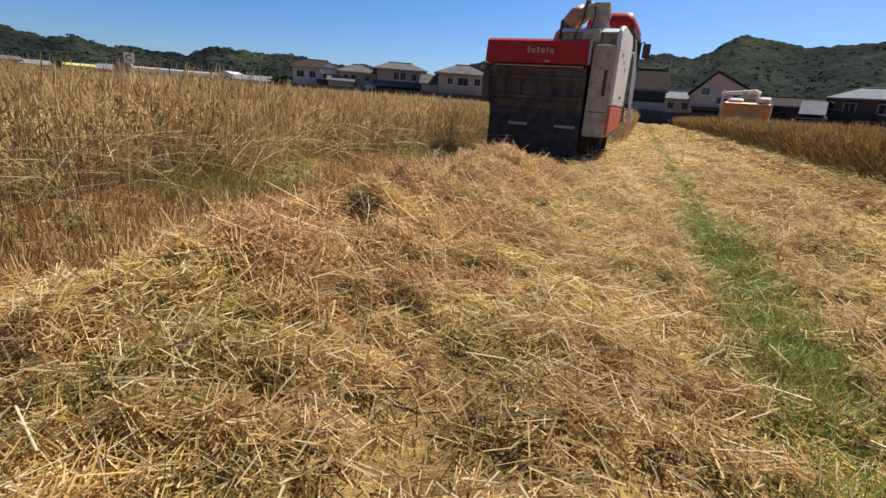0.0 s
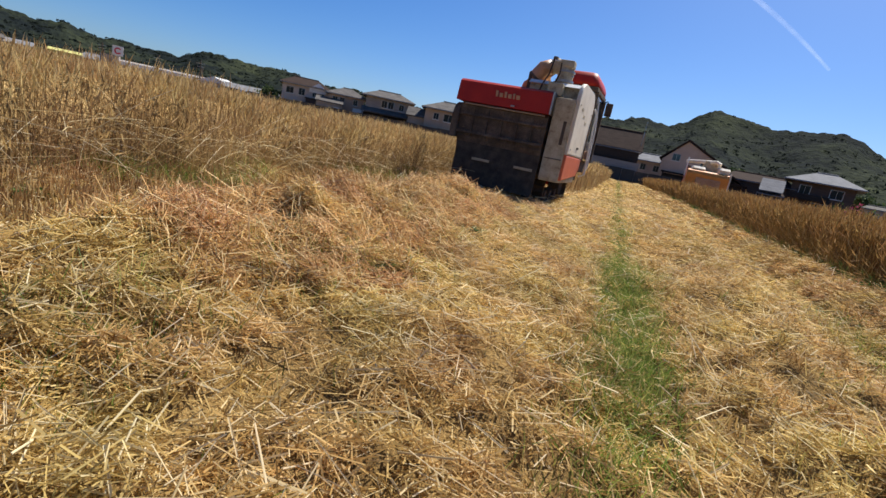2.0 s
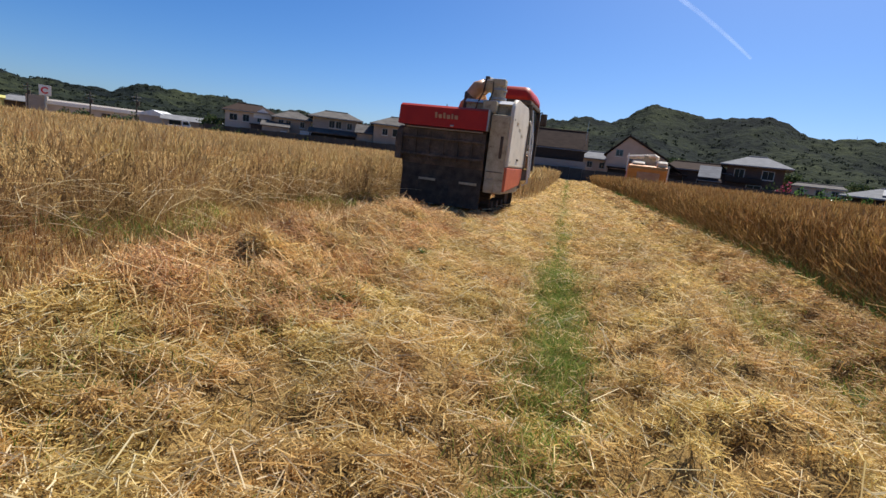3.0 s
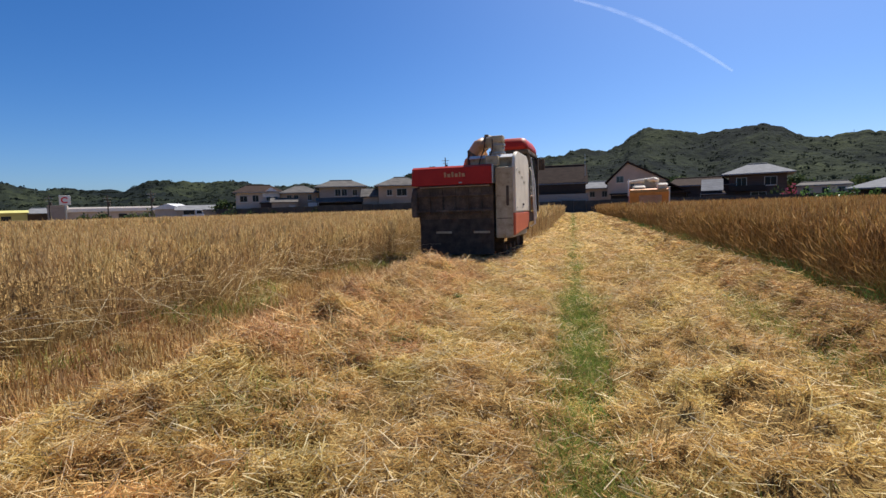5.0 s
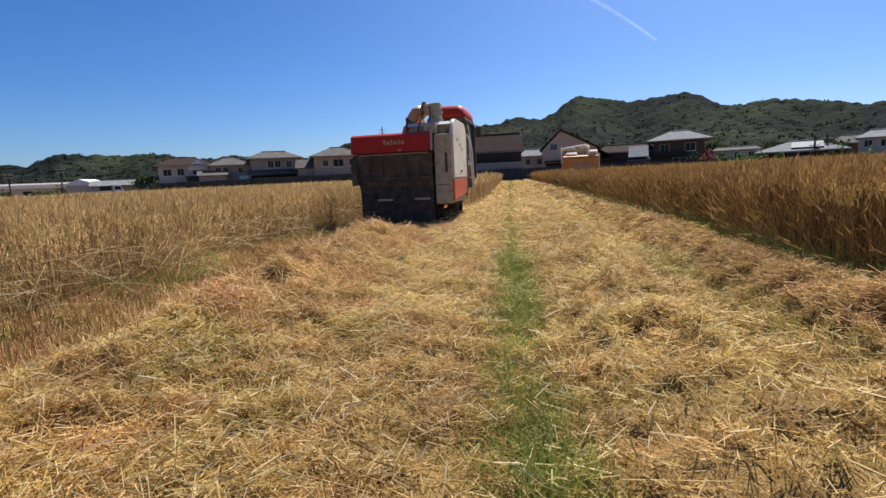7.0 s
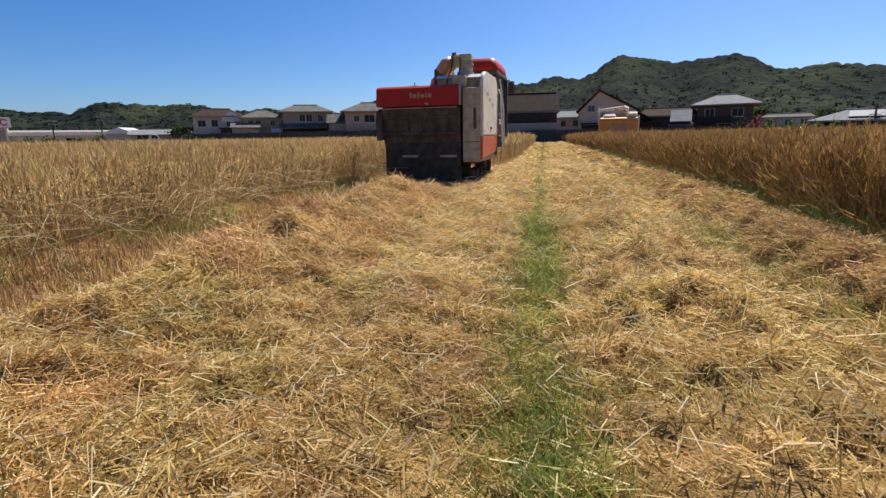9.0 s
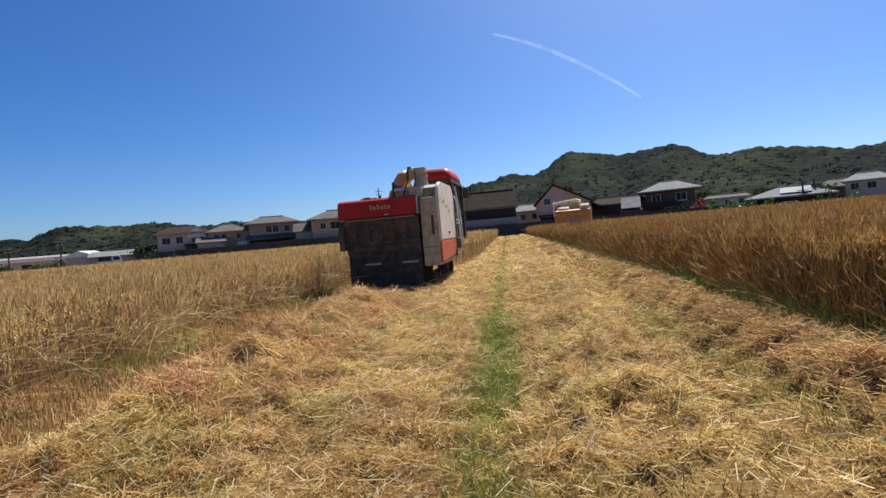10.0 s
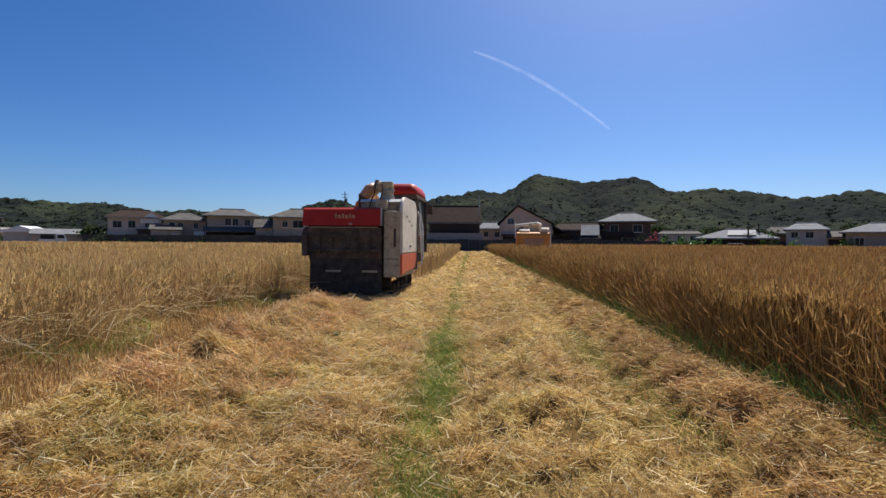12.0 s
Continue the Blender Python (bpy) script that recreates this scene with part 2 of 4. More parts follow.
def unit(v):
    return v / np.maximum(np.linalg.norm(v, axis=1, keepdims=True), 1e-9)


def strips(base, way, length, width, bend=None, segs=1, point=1.0):
    """One ribbon for each base point: verts and quads. bend: sideways drop of the tip in metres; point: the tip's width as a share."""
    n = len(base)
    way = unit(way)
    rnd = unit(rng.normal(size=(n, 3)))
    side = unit(np.cross(way, rnd))
    bend = np.zeros((n, 3)) if bend is None else bend
    rows = []
    for i in range(segs + 1):
        s = i / segs
        c = base + way * (length * s)[:, None] + bend * s * s
        w = side * (width * (1 - (1 - point) * s) / 2)[:, None]
        rows.append(np.stack([c - w, c + w], 1))
    verts = np.concatenate(rows, 1).reshape(-1, 3)
    k = 2 * (segs + 1)
    quad = np.concatenate([[[2 * i, 2 * i + 1, 2 * i + 3, 2 * i + 2]] for i in range(segs)])
    quads = (np.arange(n)[:, None, None] * k + quad[None]).reshape(-1, 4)
    return verts, quads


def gutters(base, way, length, width):
    """Straws: each a folded strip of two faces, like a split stalk."""
    n = len(base)
    way = unit(way)
    side = unit(np.cross(way, unit(rng.normal(size=(n, 3)))))
    up = np.cross(side, way)
    w = width[:, None] / 2
    ends = [base - way * length[:, None] / 2, base + way * length[:, None] / 2]
    verts = np.stack([q for e in ends for q in (e - side * w - up * w * 0.6, e + up * w * 0.5, e + side * w - up * w * 0.6)], 1).reshape(-1, 3)
    quad = np.array([[0, 1, 4, 3], [1, 2, 5, 4]])
    return verts, (np.arange(n)[:, None, None] * 6 + quad[None]).reshape(-1, 4)


def joined(lots):
    """Puts several (verts, quads, material number) lots into one."""
    vs, qs, ms, at = [], [], [], 0
    for v, q, m in lots:
        vs.append(v), qs.append(q + at), ms.append(np.full(len(q), m))
        at += len(v)
    return np.concatenate(vs), np.concatenate(qs), np.concatenate(ms)


def wave(x, y, s, seed=0.0):
    """Cheap smooth noise between -1 and 1 over the plan, of wavelength about s."""
    r = np.random.default_rng(int(seed * 10) + 3)
    out = np.zeros_like(x)
    for i in range(7):
        a, k, p = r.uniform(0, 6.28), r.uniform(0.6, 1.9) * 6.28 / s, r.uniform(0, 6.28)
        out = out + np.sin((x * math.cos(a) + y * math.sin(a)) * k + p)
    return out / 3.2


# ---- ground ----
EDGE_LEFT, EDGE_RIGHT = -3.95, 2.85
FAR_END = 64.0


def gauss(x, c, s):
    return np.exp(-((x - c) / s) ** 2)


def edge_left(y):
    return EDGE_LEFT + 0.3 * np.clip((y - 5.0) / 2.5, 0, 1) + 0.14 * np.sin(y * 1.3) + 0.09 * np.sin(y * 3.1 + 1)


def edge_right(y):
    return EDGE_RIGHT + 0.07 * np.sin(y * 1.1 + 2) + 0.05 * np.sin(y * 2.7)


def swath_line(y):
    return -2.12 + 0.1 * np.sin(y * 0.9)


# trodden hollows where the dark soil shows: x, y, radius, depth
HOLLOWS = ((0.79, -0.43, 0.17, 0.09), (0.78, 2.15, 0.16, 0.08), (0.74, -1.35, 0.2, 0.09), (-0.97, -0.61, 0.24, 0.07), (1.2, 0.6, 0.15, 0.06), (-0.45, 0.75, 0.16, 0.06), (1.45, 1.5, 0.17, 0.06), (0.55, 3.6, 0.2, 0.06))


def hollow(x, y):
    """How far into a hollow a point lies, 0 to 1, and its depth there."""
    inside, depth = np.zeros_like(x), np.zeros_like(x)
    for hx, hy, r, d in HOLLOWS:
        g = np.exp(-(((x - hx) / r) ** 2 + ((y - hy) / (r * 1.25)) ** 2))
        inside, depth = np.maximum(inside, g), depth + d * g
    return inside, depth


def lie(x, y):
    """The height of the stubble and straw bed."""
    x, y = np.asarray(x, float), np.asarray(y, float)
    inside = np.clip((np.abs(x) < 5.5) * 1.0, 0, 1)
    behind = 1 / (1 + np.exp((y - 5.1) * 2.6))
    off = x - swath_line(y)
    fall = np.where(off < 0, 0.36, 0.58)
    fresh = 0.25 + 0.75 / (1 + np.exp((-0.4 - y) * 2.5))
    swath = 0.29 * np.exp(-np.abs(off / fall) ** 1.6) * fresh * behind * (1 + 0.32 * wave(x, y, 0.9, 1) + 0.16 * wave(x, y, 0.35, 14))
    ridge = 0.15 * gauss(x, 2.22, 0.33) * (1 + 0.25 * wave(x, y, 1.4, 2) + 0.25 * wave(x, y, 0.4, 17))
    bed = 0.07 * gauss(x, -0.75, 0.42) + 0.075 * gauss(x, 0.9, 0.45) * (1 + 0.4 * wave(x, y, 0.9, 7))
    dips = -0.04 * gauss(x, 0, 0.15) - 0.03 * gauss(x, 1.7, 0.2) - 0.05 * gauss(x, -3.2, 0.32) - hollow(x, y)[1]
    near = 1 / (1 + np.exp((y - 9.0) * 0.8))
    clods = near * (0.018 + 0.026 / (1 + np.exp((0.25 - x) * 12))) * np.clip(wave(x, y, 0.3, 21), -0.6, 1.4)
    return inside * (swath + ridge + bed + dips + clods + 0.022 * wave(x, y, 0.55, 3) + 0.02 * wave(x, y, 2.5, 4))


def spread(lo, hi, near, growth):
    """Grid lines that grow coarser away from the middle stretch."""
    out, step = [0.0], near
    while out[-1] < hi:
        if out[-1] > 7:
            step *= growth
        out.append(out[-1] + step)
    neg, step = [0.0], near
    while neg[-1] > lo:
        if neg[-1] < -5:
            step *= growth
        neg.append(neg[-1] - step)
    return np.array(neg[:0:-1] + out)


gx, gy = spread(-3000, 3000, 0.09, 1.14), spread(-3000, 3000, 0.12, 1.12)
GX, GY = np.meshgrid(gx, gy)
GZ = lie(GX, GY) - 0.015
nx, ny = len(gx), len(gy)
idx = np.arange(nx * ny).reshape(ny, nx)
quads = np.stack([idx[:-1, :-1], idx[:-1, 1:], idx[1:, 1:], idx[1:, :-1]], -1).reshape(-1, 4)
ground = fast_mesh("ground", np.stack([GX, GY, GZ], -1).reshape(-1, 3), quads, [M_SOIL])
ground.data.shade_smooth()
tagged(ground, "harvested field soil under chopped golden straw", "ground", kind="structure")


# ---- straw, grass ----
def scatter(x0, x1, y0, y1, per_m2):
    n = int((x1 - x0) * (y1 - y0) * per_m2)
    return rng.uniform(x0, x1, n), rng.uniform(y0, y1, n)


def straw_lot(x0, x1, y0, y1, per_m2, long, wide, pile=0.035, tilt=0.28, flat=False, keep=None, comb=0.0):
    x, y = scatter(x0, x1, y0, y1, per_m2)
    cover = 0.82 + 0.4 * wave(x, y, 1.1, 5) + 0.55 * wave(x, y, 0.3, 21) - 0.4 * gauss(x, 0.0, 0.14) - 0.3 * gauss(x, 1.7, 0.16) - 0.75 * gauss(x, -3.25, 0.5) - 0.9 * hollow(x, y)[0] - 0.34 / (1 + np.exp((0.25 - x) * 12))
    ok = rng.uniform(size=len(x)) < np.clip(cover, 0.22, 1)
    if keep is not None:
        ok &= keep(x, y)
    x, y = x[ok], y[ok]
    n = len(x)
    a = rng.uniform(0, 6.283, n)
    if comb:
        # most straws hang down the slope, in sheaves that lie one way
        a = np.where(rng.uniform(size=n) < comb, rng.normal(-0.45, 0.3, n) + 0.9 * wave(x, y, 0.5, 15), a)
    way = np.stack([np.cos(a), np.sin(a), rng.normal(0, tilt, n)], 1)
    if comb:
        way[:, 2] += (lie(x + 0.1 * way[:, 0], y + 0.1 * way[:, 1]) - lie(x, y)) / 0.1
    z = lie(x, y) + np.abs(rng.normal(0, pile, n))
    size = rng.gamma(5.0, 0.2, n)
    length, width = np.clip(long * size, 0.03, 0.6), wide * rng.uniform(0.5, 1.3, n)
    if flat:
        return strips(np.stack([x, y, z], 1) - way * length[:, None] / 2, way, length, width)
    return gutters(np.stack([x, y, z], 1), way, length, width)


def open_ground(x, y):
    return (x > edge_left(y) - 0.25) & (x < edge_right(y) + 0.2)


lots = [(*straw_lot(-4.2, 3.4, -3.0, 3.0, 4400, 0.075, 0.0042, 0.024, 0.46, True, keep=open_ground), 0),
        (*straw_lot(-4.4, 3.4, 3.0, 8.0, 2700, 0.11, 0.006, 0.025, 0.3, True, keep=open_ground), 0),
        (*straw_lot(-3.7, 3.4, 8.0, 18.0, 760, 0.15, 0.013, flat=True, keep=open_ground), 0),
        (*straw_lot(-0.9, 3.4, 18.0, FAR_END, 130, 0.22, 0.03, flat=True, keep=open_ground), 0)]
lots.append((*straw_lot(-4.0, 3.2, -4.5, -3.0, 900, 0.08, 0.006, 0.024, 0.4, True, keep=open_ground), 0))
lots.append((*straw_lot(-3.4, 2.9, -3.0, 1.6, 4000, 0.034, 0.0032, 0.014, 0.35, True, keep=open_ground), 0))
lots.append((*straw_lot(-4.0, 3.2, -3.2, 4.0, 620, 0.11, 0.0044, 0.032, 0.42, keep=open_ground), 1))
lots.append((*straw_lot(-4.0, 3.2, 4.0, 16.0, 190, 0.13, 0.0075, 0.05, 0.4, True, keep=open_ground), 1))
v, q, m = joined(lots)
litter = fast_mesh("straw_litter", v, q, [M_STRAW, M_STRAW_PALE], m)
tagged(litter, "loose golden chopped straw scattered over the stubble", "straw", kind="stuff")


def on_swath(x, y):
    return np.abs(x - swath_line(y) - 0.08) < 0.74 + 0.14 * np.sin(y * 2.1) + 0.1 * np.sin(y * 5.3)


def on_ridge(x, y):
    return (np.abs(x - 2.22) < 0.40 + 0.1 * np.sin(y * 1.7)) & open_ground(x, y)


v, q, m = joined([(*straw_lot(-3.1, -1.1, -0.4, 6.9, 3000, 0.17, 0.0042, 0.04, 0.5, keep=on_swath, comb=0.55), 0), (*straw_lot(-3.1, -1.1, -4.5, -0.2, 2200, 0.11, 0.0040, 0.03, 0.5, keep=on_swath, comb=0.4), 1)])
tagged(fast_mesh("straw_windrow", v, q, [M_STRAW_HEAP, M_STRAW], m), "heaped windrow of fresh reddish-gold straw behind the harvester", "straw", kind="stuff")
v, q, m = joined([(*straw_lot(1.7, 2.9, -4.5, 10, 1500, 0.12, 0.0052, 0.05, 0.35, keep=on_ridge), 0), (*straw_lot(1.7, 2.9, 10, 34, 300, 0.24, 0.014, 0.05, 0.3, keep=on_ridge), 0)])
tagged(fast_mesh("straw_windrow", v, q, [M_STRAW_RED], m), "low ridge of brownish straw along the uncut crop", "straw", kind="stuff")


def blade_lot(x, y, long, wide, lean=0.45, lift=0.0):
    n = len(x)
    a = rng.uniform(0, 6.283, n)
    out = np.stack([np.cos(a), np.sin(a), np.zeros(n)], 1)
    up = np.stack([rng.normal(0, lean, n), rng.normal(0, lean, n), np.ones(n)], 1)
    length = long * rng.uniform(0.45, 1.3, n)
    return strips(np.stack([x, y, lie(x, y) - 0.01 + lift], 1), up, length, wide * rng.uniform(0.7, 1.3, n), out * (length * rng.uniform(0.1, 0.7, n))[:, None], 2, 0.15)


def band(centre, sigma, y0, y1, n, patch=0.5, seed=8):
    y = rng.uniform(y0, y1, n)
    x = rng.normal(centre, sigma, n) + 0.04 * np.sin(y * 1.3) + 0.10 * np.clip(-y / 1.5, 0, 1)
    ok = rng.uniform(size=n) < np.clip(patch + 0.45 * wave(x * 0.6, y, 1.9, seed), 0.1, 1)
    return x[ok], y[ok]


lots = []
for y0, y1, n, long, wide in ((-3.2, 3, 14500, 0.115, 0.0046), (3, 10, 7000, 0.085, 0.0060), (10, 24, 6000, 0.08, 0.011), (24, FAR_END, 4500, 0.12, 0.028)):
    lots.append((*blade_lot(*band(0.03, 0.115 if y0 < 3 else 0.09, y0, y1, n, 0.82), long, wide), 0))
    if y0 < 5:
        lots.append((*blade_lot(*band(-1.5, 0.2, y0, min(y1, 6), n // 3, 0.3, 10), long, wide), 0))
    lots.append((*blade_lot(*band(1.7, 0.15, y0, y1, n // 3, 0.4, 9), long * 0.8, wide), 0))
v, q, m = joined(lots)
tagged(fast_mesh("grass_strip", v, q, [M_GRASS], m), "narrow strips of green grass between the straw rows", "grass", kind="stuff")
x, y = scatter(-3.6, 2.8, -3.2, 12, 300)
ok = rng.uniform(size=len(x)) < np.clip(wave(x, y, 0.9, 11) - 0.2, 0.03, 1)
lots = [(*blade_lot(x[ok], y[ok], 0.075, 0.005), 0)]
x, y = scatter(-4.4, -3.2, -4.5, 8, 900)
ok = (wave(x, y, 1.6, 12) > 0.1) & (x < edge_left(y) + 0.5)
lots.append((*blade_lot(x[ok], y[ok], 0.2, 0.008, 0.3), 0))
y = rng.uniform(-4.5, 30, 15000)
x = edge_right(y) + rng.normal(0.02, 0.13, len(y))
ok = rng.uniform(size=len(y)) < np.clip(0.55 + 0.6 * wave(x, y, 1.6, 13), 0.12, 1)
lots.append((*blade_lot(x[ok], y[ok], 0.24, 0.009, 0.3), 1))
v, q, m = joined(lots)
tagged(fast_mesh("weed_patches", v, q, [M_GRASS, M_WEED], m), "scattered green weeds growing through the straw", "weeds", kind="stuff")


def weed(x, y, size, n=16):
    """A broad-leaved weed: a rosette of folded leaves."""
    bm = bmesh.new()
    root = bm.verts.new((0, 0, 0))
    for i in range(n):
        a, up = rng.uniform(0, 6.283), rng.uniform(0.15, 0.9)
        d = Vector((math.cos(a), math.sin(a), up)).normalized()
        s = d.cross(Vector((0, 0, 1))).normalized()
        ln, w = size * rng.uniform(0.5, 1.1), size * rng.uniform(0.14, 0.26)
        p = [d * ln * 0.5 + s * w, d * ln - Vector((0, 0, ln * 0.25)), d * ln * 0.5 - s * w, d * ln * 0.55 - Vector((0, 0, w * 0.5))]
        vs = [root] + [bm.verts.new(c) for c in p]
        for f in ((0, 1, 4), (1, 2, 4), (2, 3, 4), (3, 0, 4)):
            bm.faces.new([vs[k] for k in f])
    ob = part("weed", bm, M_WEED)
    ob.location = (x, y, float(lie(x, y)))
    return tagged(ob, "broad-leaved green weed standing in the straw", "weed", "weeds in the stubble")


for x, y, s in ((0.04, 1.2, 0.11), (-0.06, 2.9, 0.12), (-0.15, 4.6, 0.13), (-1.25, 2.4, 0.12), (-1.3, 0.6, 0.10), (-3.6, 3.4, 0.18), (-3.5, 1.2, 0.18), (-3.6, 0.2, 0.16), (1.72, 0.9, 0.1), (1.68, 3.2, 0.12), (-1.2, 4.2, 0.13)):
    weed(x, y, s)


# cut stubble along the uncut crop
n = 12000
y = rng.uniform(-2.5, 7.5, n)
x = edge_left(y) + rng.uniform(-0.1, 1.15, n)
up = np.stack([rng.normal(0, 0.25, n), rng.normal(0, 0.25, n), np.ones(n)], 1)
v, q = gutters(np.stack([x, y, lie(x, y) + 0.05], 1), up, rng.uniform(0.06, 0.22, n), rng.uniform(0.004, 0.008, n))
tagged(fast_mesh("stubble", v, q, [M_STRAW_RED]), "short brown cut stubble at the foot of the barley", "stubble", kind="stuff")

# short upright stubble that stands through the straw, thickest on the older cut
n = 21000
y = rng.uniform(-4.3, 9.0, n)
x = np.where(rng.uniform(size=n) < 0.75, rng.uniform(0.22, 2.6, n), rng.uniform(-3.2, -0.15, n))
x = x + 0.035 * np.sin(x * 42)
ok = (np.abs(x) > 0.12) & (rng.uniform(size=n) < np.clip(0.7 + 0.5 * wave(x, y, 0.8, 22), 0.15, 1))
x, y = x[ok], y[ok]
n = len(x)
up = np.stack([rng.normal(0, 0.35, n), rng.normal(0, 0.35, n), np.ones(n)], 1)
v, q = strips(np.stack([x, y, lie(x, y) - 0.01], 1), up, rng.uniform(0.04, 0.11, n), rng.uniform(0.003, 0.006, n))
tagged(fast_mesh("stubble", v, q, [M_STUBBLE]), "short upright brown stubble standing through the chopped straw", "stubble", kind="stuff")

# ---- standing crop ----
def crop_lot(x, y, wide, height, lean, edge_lean=None):
    """Stems with a drooping bearded ear and a dry leaf."""
    n = len(x)
    h = height * rng.uniform(0.78, 1.1, n) * (1 + 0.05 * wave(x, y, 3.0, 14))
    tilt = rng.normal(0, lean, (n, 2)) if edge_lean is None else rng.normal(0, 1, (n, 2)) * edge_lean[:, None]
    way = unit(np.stack([tilt[:, 0], tilt[:, 1], np.ones(n)], 1))
    foot = np.stack([x, y, lie(x, y)], 1)
    stem = strips(foot, way, h * 0.9, wide * 0.55 * np.ones(n), None, 1, 0.7)
    neck = foot + way * (h * 0.9)[:, None]
    a = rng.uniform(0, 6.283, n)
    droop = np.stack([np.cos(a), np.sin(a), np.zeros(n)], 1) * rng.uniform(0.05, 0.65, n)[:, None]
    ear_way = unit(way + droop)
    ear_len = np.clip(0.085 * rng.uniform(0.8, 1.2, n) * max(1.0, wide / 0.014), 0.06, 0.22)
    ear = strips(neck - ear_way * 0.01, ear_way, ear_len, wide * 1.25 * np.ones(n), None, 1, 0.7)
    awn = strips(neck + ear_way * ear_len[:, None] * 0.6, ear_way, ear_len * 1.2, wide * 1.1 * np.ones(n), None, 1, 0.05)
    if wide > 0.0145:
        return [(*stem, 0), (*ear, 1), (*awn, 1)]
    part_n = rng.uniform(size=n) < 0.35
    k = int(part_n.sum())
    b = rng.uniform(0, 6.283, k)
    lw = np.stack([np.cos(b), np.sin(b), rng.uniform(-0.3, 0.9, k)], 1)
    leaf = strips(foot[part_n] + way[part_n] * (h[part_n] * rng.uniform(0.25, 0.75, k))[:, None], lw, 0.17 * rng.uniform(0.6, 1.3, k), wide * 0.9 * np.ones(k), np.stack([np.zeros(k), np.zeros(k), -rng.uniform(0.02, 0.14, k)], 1), 2, 0.1)
    return [(*stem, 0), (*ear, 1), (*awn, 1), (*leaf, 0)]


def crop_core(outline, top, seed):
    """The dense inside of the standing crop: a bumpy block that the outer stalks grow round."""
    x0f, x1f, y0, y1 = outline
    ys = np.concatenate([np.arange(y0, 20, 0.35), np.geomspace(20, y1, 60)])
    us = np.linspace(0, 1, 150) ** (2.2 if abs(x1f) > 50 else 1.0)
    Y, U = np.meshgrid(ys, us, indexing="ij")
    inner = x0f(Y)
    X = inner + (x1f - inner) * U
    Z = top + 0.05 * wave(X, Y, 1.2, seed) + 0.04 * wave(X, Y, 4.0, seed + 1)
    Z[:, 0] = 0.0
    X[:, 1] = X[:, 0]
    Z[0, :] = 0.0
    Z[-1, :], Z[:, -1] = 0.0, 0.0
    n0, n1 = Y.shape
    i = np.arange(n0 * n1).reshape(n0, n1)
    qd = np.stack([i[:-1, :-1], i[:-1, 1:], i[1:, 1:], i[1:, :-1]], -1).reshape(-1, 4)
    if x1f > 0:
        qd = qd[:, ::-1]
    return np.stack([X, Y, Z], -1).reshape(-1, 3), qd


def crop(name, edge, outer, sgn, height, mats, label, seed):
    lots = []
    # fringe along the cut edge
    for y0, y1, per, wide in ((-4.5, -2, 120, 0.014), (-2, 3, 620, 0.0076), (3, 10, 460, 0.0100), (10, 22, 230, 0.0140), (22, FAR_END, 70, 0.03)):
        n = int((y1 - y0) * 0.9 * per)
        y = rng.uniform(y0, y1, n)
        d = rng.uniform(0, 0.9, n)
        x = edge(y) + sgn * d
        lean = 0.10 + 0.6 * np.exp(-d / 0.3) * (rng.uniform(size=n) < 0.4)
        lots += crop_lot(x, y, wide, height, 0.1, lean)
    # bent and broken stalks that lean out of the edge
    n = 1500
    y = rng.uniform(-2, 14, n)
    lots += crop_lot(edge(y) + sgn * rng.uniform(-0.12, 0.4, n), y, 0.0070, height * 0.95, 0.1, rng.uniform(0.4, 1.6, n))
    # the field behind it, coarser with distance
    for y0, y1, d0, d1, per, wide in ((-2, 10, 0.9, 4.0, 250, 0.0090), (-4.5, -2, 0.9, 10, 40, 0.02), (-2, 14, 4.0, 10, 80, 0.0125), (10, 24, 0.9, 10, 110, 0.015), (-2, 30, 10, 26, 26, 0.03), (24, FAR_END, 0.9, 26, 12, 0.042), (4, FAR_END, 26, abs(outer) - 4, 4, 0.07)):
        d1 = min(d1, abs(outer) - 3.8)
        if d1 <= d0:
            continue
        n = int((y1 - y0) * (d1 - d0) * per)
        y = rng.uniform(y0, y1, n)
        d = rng.uniform(d0, d1, n)
        lots += crop_lot(edge(y) + sgn * d, y, wide, height, 0.09)
    cv, cq = crop_core((lambda y: edge(y) + sgn * 0.42, outer, -4.5, FAR_END), height * 0.80, seed)
    lots.append((cv, cq, 2))
    v, q, m = joined(lots)
    return tagged(fast_mesh(name, v, q, mats, m), label, "crop", kind="stuff")


crop("standing_barley", edge_left, -100.0, -1, 0.84, [M_STEM, M_EAR, M_CORE], "ripe golden bearded barley standing uncut", 20)
crop("standing_barley", edge_right, 95.0, 1, 0.92, [M_STEM_R, M_EAR_R, M_CORE_R], "ripe tawny barley standing uncut beside the straw", 24)
# long straws broken over and tangled along the cut edge
n = 520
y = rng.uniform(-1.2, 9.0, n)
x = edge_left(y) + rng.normal(0.02, 0.2, n)
a = rng.uniform(0, 6.283, n)
length = rng.uniform(0.35, 0.85, n)
way = unit(np.stack([np.cos(a), np.sin(a), rng.normal(0.15, 0.4, n)], 1))
foot = np.stack([x, y, np.maximum(lie(x, y) + 0.04, rng.uniform(0.08, 0.5, n) - 0.3 * np.clip(x - edge_left(y), 0, 1))], 1)
v, q = strips(foot, way, length, rng.uniform(0.0032, 0.0052, n), np.stack([np.zeros(n), np.zeros(n), -0.14 * length], 1), 3, 0.6)
tagged(fast_mesh("bent_straw", v, q, [M_STRAW_PALE]), "long pale broken straws tangled along the cut barley edge", "straw", kind="stuff")
